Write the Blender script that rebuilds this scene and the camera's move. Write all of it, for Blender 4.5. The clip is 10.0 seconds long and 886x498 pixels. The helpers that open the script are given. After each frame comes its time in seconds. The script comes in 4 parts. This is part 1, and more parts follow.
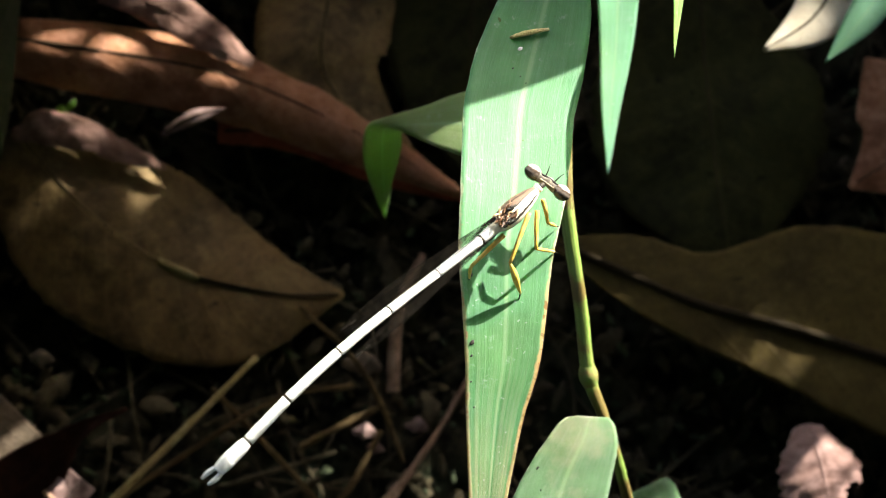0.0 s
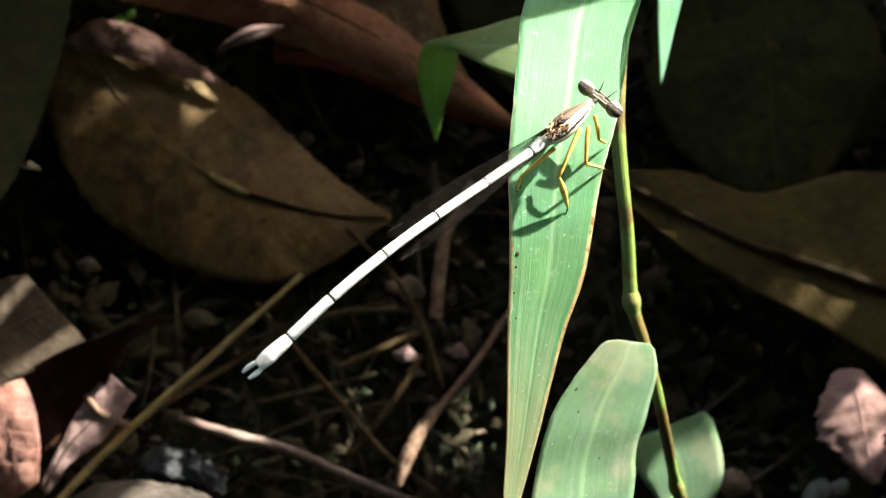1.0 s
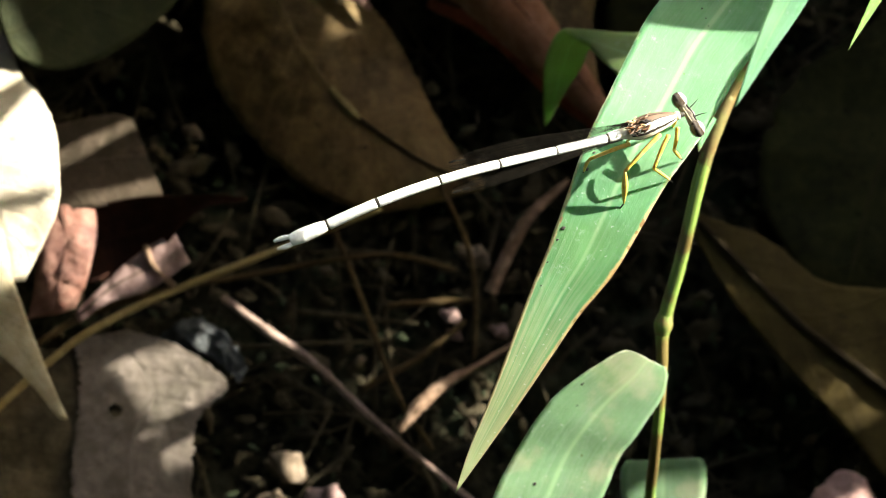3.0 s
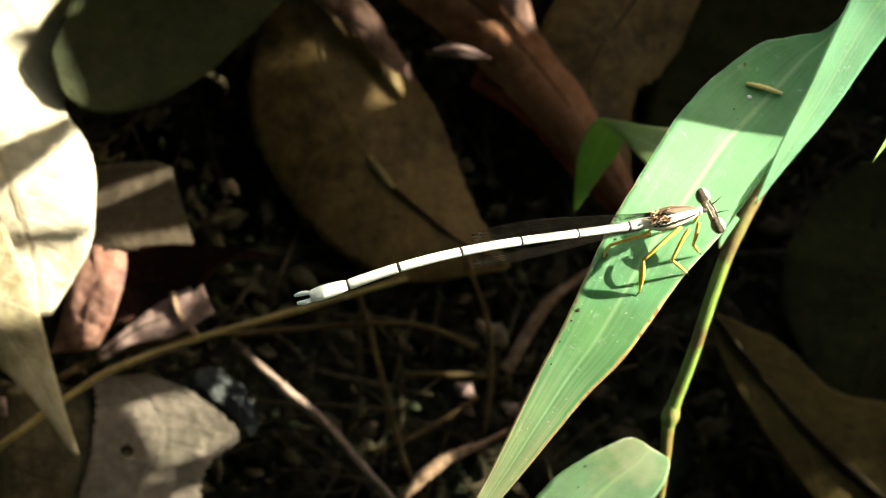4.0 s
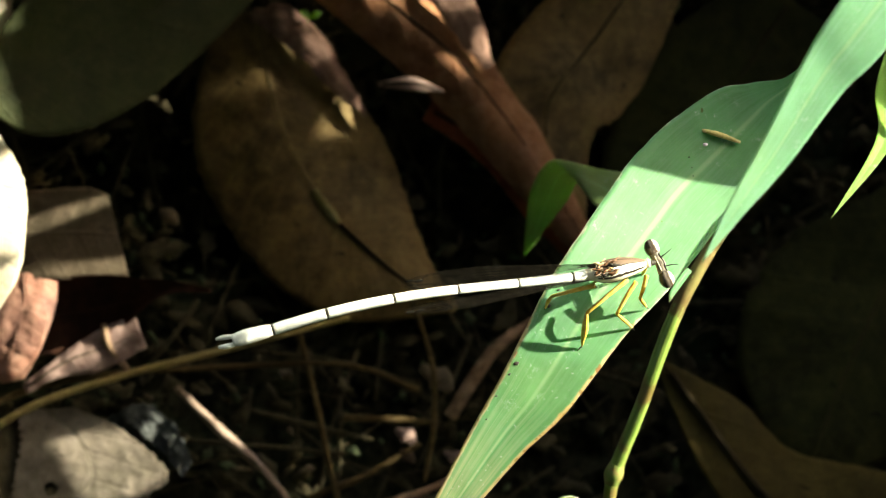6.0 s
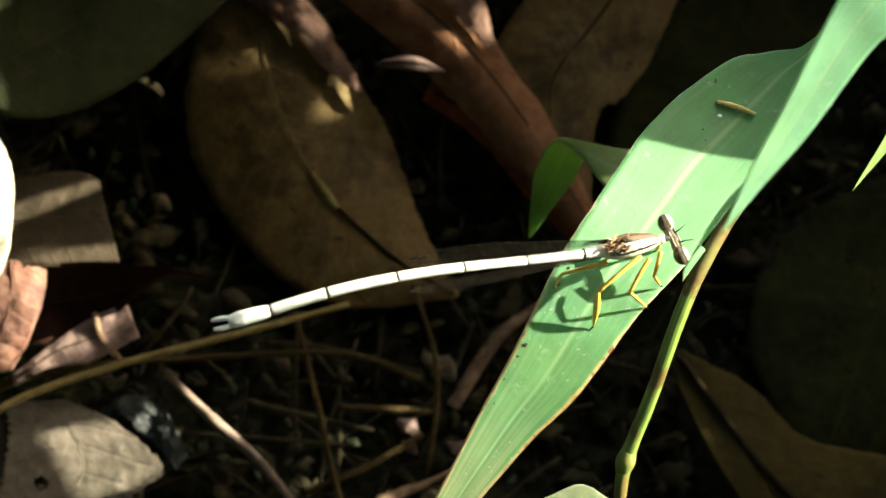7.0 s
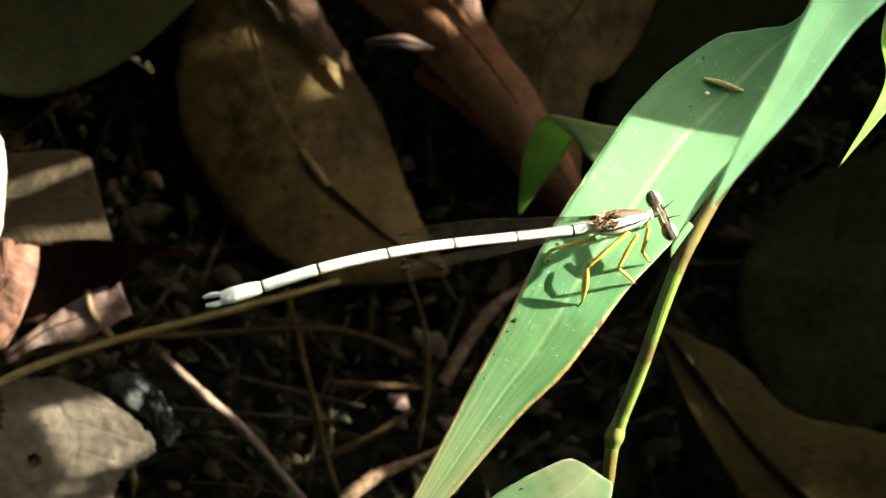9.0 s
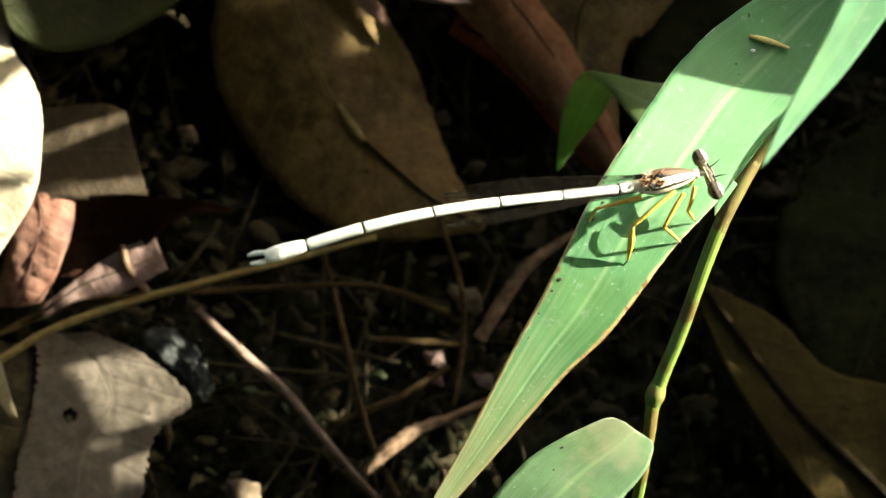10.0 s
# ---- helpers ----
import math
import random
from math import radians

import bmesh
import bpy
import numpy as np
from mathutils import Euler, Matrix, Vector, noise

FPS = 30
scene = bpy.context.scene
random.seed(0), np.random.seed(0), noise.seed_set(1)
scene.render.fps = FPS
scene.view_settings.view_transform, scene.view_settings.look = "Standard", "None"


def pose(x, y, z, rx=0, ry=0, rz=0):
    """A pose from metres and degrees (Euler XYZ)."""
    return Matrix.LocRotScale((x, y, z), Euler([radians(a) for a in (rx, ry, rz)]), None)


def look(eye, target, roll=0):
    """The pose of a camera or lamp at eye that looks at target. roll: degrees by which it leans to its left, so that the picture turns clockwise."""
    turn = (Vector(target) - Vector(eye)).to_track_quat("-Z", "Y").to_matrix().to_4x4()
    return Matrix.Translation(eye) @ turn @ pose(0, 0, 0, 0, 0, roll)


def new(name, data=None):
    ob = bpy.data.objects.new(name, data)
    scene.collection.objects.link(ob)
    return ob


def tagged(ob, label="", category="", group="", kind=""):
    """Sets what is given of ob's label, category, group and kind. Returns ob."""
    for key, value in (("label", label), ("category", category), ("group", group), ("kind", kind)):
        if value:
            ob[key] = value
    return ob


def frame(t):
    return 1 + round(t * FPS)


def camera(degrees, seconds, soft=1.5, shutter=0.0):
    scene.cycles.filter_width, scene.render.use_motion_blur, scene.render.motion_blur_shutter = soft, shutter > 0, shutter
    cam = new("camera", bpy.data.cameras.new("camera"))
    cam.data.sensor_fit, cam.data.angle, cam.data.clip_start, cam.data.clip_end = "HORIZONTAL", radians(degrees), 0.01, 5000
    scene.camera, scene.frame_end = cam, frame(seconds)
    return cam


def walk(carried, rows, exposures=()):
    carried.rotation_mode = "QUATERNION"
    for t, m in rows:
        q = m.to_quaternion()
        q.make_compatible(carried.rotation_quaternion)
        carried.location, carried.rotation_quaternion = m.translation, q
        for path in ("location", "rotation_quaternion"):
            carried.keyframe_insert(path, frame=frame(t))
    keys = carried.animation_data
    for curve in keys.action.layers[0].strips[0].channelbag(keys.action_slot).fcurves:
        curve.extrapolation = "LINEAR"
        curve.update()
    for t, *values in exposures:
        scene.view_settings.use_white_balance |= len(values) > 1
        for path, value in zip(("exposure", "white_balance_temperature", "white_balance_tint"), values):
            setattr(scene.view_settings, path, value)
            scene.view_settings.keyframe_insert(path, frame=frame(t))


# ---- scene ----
MM = 0.001

# ---- camera ----
cam = camera(20.0, 10.0, soft=1.0)
cam.data.dof.use_dof = True
cam.data.dof.focus_distance = 0.222
cam.data.dof.aperture_fstop = 56.0
walk(cam, [
    (0.0, pose(-0.05207, -0.02796, 0.28453, 14.478, -6.825, -29.688)),
    (0.5, pose(-0.05102, -0.02935, 0.28447, 14.470, -6.225, -29.548)),
    (1.0, pose(-0.05462, -0.03279, 0.28412, 13.506, -6.444, -26.699)),
    (1.5, pose(-0.05441, -0.04043, 0.28332, 12.292, -6.828, -20.900)),
    (2.0, pose(-0.05598, -0.03790, 0.28816, 11.876, -7.481, -15.176)),
    (2.2, pose(-0.05484, -0.03922, 0.28919, 12.068, -7.599, -13.363)),
    (3.3, pose(-0.04988, -0.04600, 0.29403, 12.310, -7.544, -4.557)),
    (3.5, pose(-0.05129, -0.04558, 0.29532, 12.723, -7.651, -3.254)),
    (4.0, pose(-0.04945, -0.04777, 0.29686, 13.286, -7.865, -1.305)),
    (4.5, pose(-0.04559, -0.04871, 0.29737, 13.520, -8.002, -0.451)),
    (5.0, pose(-0.04236, -0.04701, 0.29535, 13.567, -8.159, -0.227)),
    (5.5, pose(-0.04442, -0.04367, 0.29263, 13.517, -8.657, 0.655)),
    (7.0, pose(-0.04375, -0.04324, 0.27724, 13.714, -8.869, 0.017)),
    (7.5, pose(-0.04362, -0.04394, 0.27753, 13.544, -8.925, 0.000)),
    (8.0, pose(-0.04358, -0.04271, 0.27843, 13.512, -8.972, -0.078)),
    (8.5, pose(-0.04289, -0.04244, 0.27942, 13.359, -9.001, -0.149)),
    (9.0, pose(-0.04394, -0.04385, 0.27882, 13.266, -9.045, -0.167)),
    (9.5, pose(-0.04589, -0.04460, 0.27725, 12.804, -8.937, -0.007)),
    (10.0, pose(-0.04611, -0.04280, 0.27731, 12.064, -8.738, 0.104)),
], exposures=[(0.0, 2.44, 6500, 3.0), (2.2, 2.44, 6250, 4.0), (3.5, 2.40, 7050, -4.0), (5.5, 2.36, 7500, -9.0), (10.0, 2.36, 7350, -7.0)])

# ---- world, sun ----
SUN = Vector((0.827, 0.351, 0.428)).normalized()
world = bpy.data.worlds.new("forest_sky")
scene.world = world
world.use_nodes = True
wn = world.node_tree.nodes
sky = wn.new("ShaderNodeTexSky")
sky.sky_type = "NISHITA"
sky.sun_disc = False
sky.dust_density = 5.0
sky.ozone_density = 0.3
sky.sun_elevation = math.asin(SUN.z)
sky.sun_rotation = math.atan2(SUN.x, SUN.y)
wn["Background"].inputs["Strength"].default_value = 0.13
world.node_tree.links.new(sky.outputs["Color"], wn["Background"].inputs["Color"])
sun_data = bpy.data.lights.new("sun", "SUN")
sun_data.energy = 4.9
sun_data.angle = radians(0.5)
sun_data.color = (1.0, 0.94, 0.83)
sun = new("sun", sun_data)
sun.matrix_world = look(tuple(SUN * 2), (0, 0, 0))


# ---- mesh helpers (all lengths in millimetres) ----
def spline(points, n):
    """n + 1 samples of a Catmull-Rom curve through the points."""
    p = np.array(points, float)
    if p.ndim == 1:
        p = p[:, None]
    q = np.vstack([2 * p[0] - p[1], p, 2 * p[-1] - p[-2]])
    out = []
    for s in np.linspace(0, len(p) - 1, n + 1):
        i = min(int(s), len(p) - 2)
        f = s - i
        a, b, c, d = q[i], q[i + 1], q[i + 2], q[i + 3]
        out.append(0.5 * (2 * b + (c - a) * f + (2 * a - 5 * b + 4 * c - d) * f * f + (3 * b - a - 3 * c + d) * f ** 3))
    return np.array(out)


def unit(a):
    return a / np.maximum(np.linalg.norm(a, axis=-1, keepdims=True), 1e-9)


def wob(x, y, z, s=1.0):
    return noise.noise(Vector((x * s, y * s, z * s)))


def blade(mid, left, right=None, side=None, roll=0.0, nu=36, nv=10, keel=0.0, cup=0.0, wave=0.0, wscale=0.15, ragged=0.0, thick=0.14, seed=0.0, holes=()):
    """A leaf blade: a midrib curve, half widths to both sides, a keel or a cupped section, waves and a ragged rim.
    Gives vertices, faces and (along, across) coordinates."""
    right = left if right is None else right
    m = spline(mid, nu)
    hl, hr = np.maximum(spline(left, nu)[:, 0], 0.01), np.maximum(spline(right, nu)[:, 0], 0.01)
    t = unit(np.gradient(m, axis=0))
    s = unit(np.cross(t, [0, 0, 1.0])) if side is None else unit(spline(side, nu))
    s = unit(s - t * (s * t).sum(1, keepdims=True))
    nrm = np.cross(s, t)
    rl = np.radians(spline(roll, nu)[:, 0] if isinstance(roll, (list, tuple)) else np.full(nu + 1, roll))[:, None]
    s, nrm = s * np.cos(rl) + nrm * np.sin(rl), nrm * np.cos(rl) - s * np.sin(rl)
    vs = np.linspace(-1, 1, nv + 1)
    top, uv = [], []
    for i in range(nu + 1):
        for v in vs:
            h = hr[i] if v > 0 else hl[i]
            h *= 1 + ragged * wob(i * 0.45, np.sign(v) * 7, seed) + 0.5 * ragged * wob(i * 1.7, np.sign(v) * 5, seed + 3)
            p = m[i] + s[i] * h * v
            lift = (keel * abs(v) + cup * v * v) * h
            lift += wave * (wob(p[0] + seed * 9, p[1], p[2], wscale) + 0.35 * wob(p[0], p[1] + seed * 5, p[2], wscale * 4))
            top.append(p + nrm[i] * lift)
            uv.append((i / nu, (v + 1) / 2))
    top = np.array(top)
    grid_n = np.repeat(nrm, nv + 1, axis=0)
    bot = top - grid_n * thick
    w, n = nv + 1, len(top)
    faces = []
    for i in range(nu):
        for j in range(nv):
            a = i * w + j
            c = top[[a, a + 1, a + w, a + w + 1]].mean(0)
            if any((c[0] - x) ** 2 + (c[1] - y) ** 2 < r * r for x, y, r in holes):
                continue
            faces.append((a, a + 1, a + w + 1, a + w))
            faces.append((n + a, n + a + w, n + a + w + 1, n + a + 1))
    for i in range(nu):
        a, b = i * w, i * w + nv
        faces.append((a, a + w, n + a + w, n + a))
        faces.append((b, n + b, n + b + w, b + w))
    for j in range(nv):
        a, b = j, nu * w + j
        faces.append((a, n + a, n + a + 1, a + 1))
        faces.append((b, b + 1, n + b + 1, n + b))
    return np.vstack([top, bot]), faces, uv + uv


def sheet(edge_a, edge_b, nu=36, nv=12, bulge=0.0, wave=0.0, wscale=0.15, ragged=0.0, thick=0.16, seed=0.0, holes=()):
    """A leaf spanned between two edge curves, bulging along its normal. Gives vertices, faces and (along, across) coordinates."""
    a, b = spline(edge_a, nu), spline(edge_b, nu)
    along = unit(np.gradient(0.5 * (a + b), axis=0))
    side = unit(b - a + 1e-6)
    side[-1] = side[-2]
    nrm = unit(np.cross(side, along))
    nrm[nrm[:, 2].mean() * nrm[:, 2] < 0] *= -1
    if nrm[:, 2].mean() < 0:
        nrm = -nrm
    top, uv = [], []
    for i in range(nu + 1):
        w = np.linalg.norm(b[i] - a[i])
        for j in range(nv + 1):
            f = j / nv
            v = 2 * f - 1
            v *= 1 + ragged * (wob(i * 0.45, np.sign(v) * 7, seed) + 0.5 * wob(i * 1.7, np.sign(v) * 5, seed + 3))
            p = 0.5 * (a[i] + b[i]) + 0.5 * v * (b[i] - a[i])
            lift = bulge * w * (1 - v * v) + wave * (wob(p[0] + seed * 9, p[1], p[2], wscale) + 0.35 * wob(p[0], p[1] + seed * 5, p[2], wscale * 4))
            top.append(p + nrm[i] * lift)
            uv.append((i / nu, f))
    top = np.array(top)
    w, n = nv + 1, len(top)
    bot = top - np.repeat(nrm, w, axis=0) * thick
    faces = []
    for i in range(nu):
        for j in range(nv):
            q = i * w + j
            c = top[[q, q + 1, q + w, q + w + 1]].mean(0)
            if any((c[0] - x) ** 2 + (c[1] - y) ** 2 < r * r for x, y, r in holes):
                continue
            faces.append((q, q + 1, q + w + 1, q + w))
            faces.append((n + q, n + q + w, n + q + w + 1, n + q + 1))
    for i in range(nu):
        p, q = i * w, i * w + nv
        faces.append((p, p + w, n + p + w, n + p))
        faces.append((q, n + q, n + q + w, q + w))
    for j in range(nv):
        p, q = j, nu * w + j
        faces.append((p, n + p, n + p + 1, p + 1))
        faces.append((q, q + 1, n + q + 1, n + q))
    return np.vstack([top, bot]), faces, uv + uv


def tube(points, radii, n=10, nu=24, rough=0.0, seed=0.0, flat=1.0):
    """A tapering round rod along a curve, with closed ends."""
    m = spline(points, nu)
    r = np.maximum(spline(radii, nu)[:, 0], 0.005)
    t = unit(np.gradient(m, axis=0))
    ref = np.array([0.0, 0, 1]) if abs(t[0][2]) < 0.9 else np.array([1.0, 0, 0])
    verts, faces, uv = [], [], []
    for i in range(nu + 1):
        a = unit(np.cross(t[i], ref))
        b = np.cross(a, t[i])
        ref = b
        for k in range(n):
            g = 2 * math.pi * k / n
            rr = r[i] * (1 + rough * wob(k * 1.3, i * 0.6, seed) + 0.6 * rough * wob(k * 2.9, i * 2.0, seed + 4))
            verts.append(m[i] + a * rr * math.cos(g) + b * rr * flat * math.sin(g))
            uv.append((i / nu, k / n))
    for i in range(nu):
        for k in range(n):
            a, b = i * n + k, i * n + (k + 1) % n
            faces.append((a, b, b + n, a + n))
    faces.append(tuple(range(n - 1, -1, -1)))
    faces.append(tuple(nu * n + k for k in range(n)))
    return np.array(verts), faces, uv


def ball(centre, axes, frame_x=(1, 0, 0), frame_z=(0, 0, 1), nu=14, nv=20):
    """An ellipsoid with its own axes."""
    x = unit(np.array(frame_x, float))
    z = np.array(frame_z, float)
    z = unit(z - x * (x @ z))
    y = np.cross(z, x)
    verts, faces, uv = [], [], []
    for i in range(nu + 1):
        th = math.pi * i / nu
        for j in range(nv):
            ph = 2 * math.pi * j / nv
            verts.append(np.array(centre) + x * axes[0] * math.cos(th) + y * axes[1] * math.sin(th) * math.cos(ph) + z * axes[2] * math.sin(th) * math.sin(ph))
            uv.append((i / nu, j / nv))
    for i in range(nu):
        for j in range(nv):
            a, b = i * nv + j, i * nv + (j + 1) % nv
            faces.append((a, a + nv, b + nv, b))
    return np.array(verts), faces, uv


def join(*pieces):
    verts, faces, uv, k = [], [], [], 0
    for v, f, u in pieces:
        verts.append(np.array(v))
        faces += [tuple(i + k for i in face) for face in f]
        uv += list(u)
        k += len(v)
    return np.vstack(verts), faces, uv


def solid(name, shape, material, parent=None, origin=None, label=""):
    """Links one mesh object; under a parent its vertices are stored in the parent's space."""
    verts, faces, uv = shape
    verts = np.array(verts)
    if parent is not None:
        o = np.array(parent["at"])
    else:
        o = np.array(origin if origin is not None else (verts[:, 0].mean(), verts[:, 1].mean(), verts[:, 2].min()))
    data = bpy.data.meshes.new(name)
    data.from_pydata([tuple(v) for v in (verts - o) * MM], [], faces)
    layer = data.uv_layers.new(name="leaf")
    loops = np.zeros(len(data.loops), int)
    data.loops.foreach_get("vertex_index", loops)
    layer.data.foreach_set("uv", np.array(uv)[loops].ravel())
    data.materials.append(material)
    data.polygons.foreach_set("use_smooth", [True] * len(data.polygons))
    data.update()
    ob = new(name, data)
    if parent is not None:
        ob.parent = parent
        ob["at"] = [float(q) for q in o]
    else:
        ob.location = tuple(o * MM)
        ob["at"] = [float(q) for q in o]
    if label:
        ob["label"] = label
    return ob


def holder(name, at, label, category, group=""):
    ob = new(name)
    ob.empty_display_size = 0.003
    ob.location = tuple(np.array(at) * MM)
    ob["at"] = [float(a) for a in at]
    return tagged(ob, label, category, group)


# ---- materials ----
class Nodes:
    """A short way to write node materials."""

    def __init__(self, name):
        self.m = bpy.data.materials.new(name)
        self.m.use_nodes = True
        self.t = self.m.node_tree
        self.b = self.t.nodes["Principled BSDF"]
        self.obj = self.add("ShaderNodeTexCoord").outputs["Object"]
        self.uv = self.add("ShaderNodeUVMap").outputs["UV"]

    def add(self, kind):
        return self.t.nodes.new(kind)

    def put(self, socket, value):
        if isinstance(value, bpy.types.NodeSocket):
            self.t.links.new(value, socket)
        elif isinstance(value, tuple) and len(value) == 3 and socket.type == "RGBA":
            socket.default_value = (*value, 1)
        else:
            socket.default_value = value

    def noise(self, scale, detail=4.0, rough=0.6, vec=None, stretch=None):
        n = self.add("ShaderNodeTexNoise")
        src = self.obj if vec is None else vec
        if stretch:
            mp = self.add("ShaderNodeMapping")
            self.put(mp.inputs["Vector"], src)
            mp.inputs["Scale"].default_value = stretch
            src = mp.outputs["Vector"]
        self.put(n.inputs["Vector"], src)
        n.inputs["Scale"].default_value = scale
        n.inputs["Detail"].default_value = detail
        n.inputs["Roughness"].default_value = rough
        return n.outputs["Fac"]

    def math(self, op, a, b=0.0, c=0.0):
        n = self.add("ShaderNodeMath")
        n.operation = op
        for k, x in enumerate((a, b, c)):
            self.put(n.inputs[k], x)
        return n.outputs[0]

    def step(self, x, lo, hi):
        n = self.add("ShaderNodeMapRange")
        n.interpolation_type = "SMOOTHSTEP"
        self.put(n.inputs["Value"], x)
        n.inputs["From Min"].default_value, n.inputs["From Max"].default_value = lo, hi
        return n.outputs["Result"]

    def mix(self, f, a, b):
        n = self.add("ShaderNodeMix")
        n.data_type = "RGBA"
        self.put(n.inputs[0], f)
        self.put(n.inputs[6], a)
        self.put(n.inputs[7], b)
        return n.outputs[2]

    def split(self, vec):
        n = self.add("ShaderNodeSeparateXYZ")
        self.put(n.inputs[0], vec)
        return n.outputs

    def bump(self, height, strength, dist):
        n = self.add("ShaderNodeBump")
        self.put(n.inputs["Height"], height)
        n.inputs["Strength"].default_value = strength
        n.inputs["Distance"].default_value = dist
        self.put(self.b.inputs["Normal"], n.outputs["Normal"])
        return n.outputs["Normal"]

    def done(self, colour, rough=0.6, spec=0.4):
        self.put(self.b.inputs["Base Color"], colour)
        self.put(self.b.inputs["Roughness"], rough)
        self.b.inputs["Specular IOR Level"].default_value = spec
        return self.m

    def translucent(self, colour, amount, normal=None):
        tr = self.add("ShaderNodeBsdfTranslucent")
        self.put(tr.inputs["Color"], colour)
        mx = self.add("ShaderNodeMixShader")
        mx.inputs[0].default_value = amount
        self.t.links.new(self.b.outputs[0], mx.inputs[1])
        self.t.links.new(tr.outputs[0], mx.inputs[2])
        self.t.links.new(mx.outputs[0], self.t.nodes["Material Output"].inputs["Surface"])


def grass_material(name, green, straw_amount, through_amount=0.3, streaks=22.0, rim=1.0, faded=0.0):
    k = Nodes(name)
    u, v, _ = k.split(k.uv)
    a = k.math("ABSOLUTE", k.math("SUBTRACT", k.math("MULTIPLY", v, 2.0), 1.0))
    lines = k.math("SINE", k.math("MULTIPLY", k.math("ADD", v, k.math("MULTIPLY", k.noise(90.0, 2.0), 0.02)), streaks * 6.283))
    fine = k.noise(1.0, 5.0, 0.65, k.uv, (2.5, 60.0, 1.0))
    broad = k.noise(1.0, 3.0, 0.55, k.uv, (1.6, 14.0, 1.0))
    blot = k.noise(260.0, 4.0)
    g = Vector(green)
    col = k.mix(k.step(blot, 0.35, 0.7), tuple(g * 0.80), tuple(g * 1.12))
    col = k.mix(k.math("MULTIPLY", k.step(broad, 0.45, 0.72), 0.55), col, (g.x * 1.5 + 0.02, g.y * 1.25 + 0.02, g.z * 1.5 + 0.02))
    col = k.mix(k.math("MULTIPLY", k.step(fine, 0.4, 0.75), 0.5), col, (g.x * 1.3 + 0.012, g.y * 1.2 + 0.02, g.z * 1.3 + 0.015))
    col = k.mix(k.math("MULTIPLY", k.step(lines, 0.0, 1.0), 0.10), col, (g.x * 1.6, g.y * 1.25, g.z * 1.4))
    mid = k.math("SUBTRACT", 1.0, k.step(a, 0.012, 0.085))
    col = k.mix(k.math("MULTIPLY", mid, 0.6), col, (0.27, 0.44, 0.22))
    speck = k.step(k.noise(1.0, 6.0, 0.75, k.uv, (45.0, 130.0, 1.0)), 0.46, 0.70)
    col = k.mix(k.math("MULTIPLY", speck, 0.28), col, (g.x * 2.0 + 0.03, g.y * 1.45 + 0.02, g.z * 2.0 + 0.02))
    worn = k.step(k.noise(55.0, 3.0, 0.6), 0.50, 0.70)
    col = k.mix(k.math("MULTIPLY", worn, 0.3), col, (g.x * 1.8, g.y * 1.1, g.z * 0.7))
    if faded:
        bleach = k.step(k.noise(150.0, 4.0, 0.6), 0.52, 0.66)
        col = k.mix(k.math("MULTIPLY", bleach, faded), col, (0.40, 0.37, 0.26))
    # pale dust and scratches
    dust = k.step(k.noise(900.0, 6.0, 0.8), 0.55, 0.72)
    patchy = k.step(k.noise(140.0, 2.0), 0.5, 0.66)
    col = k.mix(k.math("MULTIPLY", k.math("MULTIPLY", dust, patchy), 0.45), col, (0.55, 0.66, 0.56))
    # dried rim, wider towards the tip
    edge = k.math("ADD", a, k.math("MULTIPLY", k.math("SUBTRACT", k.noise(420.0, 5.0, 0.7), 0.5), 0.22))
    edge = k.math("ADD", edge, k.math("MULTIPLY", k.step(u, 0.3, 1.0), straw_amount))
    pale = (0.52, 0.60, 0.40)
    col = k.mix(k.math("MULTIPLY", k.step(edge, 0.985, 1.05), 0.85), col, k.mix(k.step(u, 0.42, 0.62), pale, k.mix(k.step(v, 0.4, 0.6), (0.38, 0.26, 0.11), (0.42, 0.37, 0.19))))
    col = k.mix(k.math("MULTIPLY", k.math("MULTIPLY", k.step(edge, 1.06, 1.15), k.step(u, 0.4, 0.65)), rim), col, (0.22, 0.11, 0.045))
    dots = k.math("MULTIPLY", k.step(k.noise(1500.0, 2.0, 0.6), 0.56, 0.62), k.math("MULTIPLY", k.step(a, 0.88, 0.94), k.step(u, 0.45, 0.6)))
    col = k.mix(k.math("MULTIPLY", dots, rim), col, k.mix(k.step(v, 0.4, 0.6), (0.16, 0.07, 0.025), (0.30, 0.17, 0.10)))
    if rim > 0.5:  # the tip dries to straw
        col = k.mix(k.math("MULTIPLY", k.step(k.math("ADD", u, k.math("MULTIPLY", k.math("SUBTRACT", broad, 0.5), 0.5)), 0.66, 0.98), 0.7), col, (0.36, 0.36, 0.19))
    flecks = k.math("MULTIPLY", k.step(k.noise(2300.0, 2.0, 0.5), 0.68, 0.73), k.step(u, 0.25, 0.6))
    col = k.mix(k.math("MULTIPLY", flecks, 0.3), col, (0.62, 0.68, 0.60))
    spot = k.step(k.noise(520.0, 2.0, 0.5), 0.77, 0.79)
    col = k.mix(spot, col, (0.05, 0.045, 0.02))
    h = k.math("ADD", k.math("ADD", fine, k.math("MULTIPLY", broad, 1.5)), k.math("MULTIPLY", speck, 0.4))
    k.bump(h, 0.35, 0.00012)
    m = k.done(col, k.math("ADD", 0.40, k.math("MULTIPLY", blot, 0.22)), 0.28)
    k.b.inputs["Subsurface Weight"].default_value = 0.4
    k.b.inputs["Subsurface Radius"].default_value = (0.5, 1.0, 0.35)
    k.b.inputs["Subsurface Scale"].default_value = 0.002
    k.translucent((g.x * 1.6, g.y * 1.5, g.z * 0.3), through_amount)
    return m


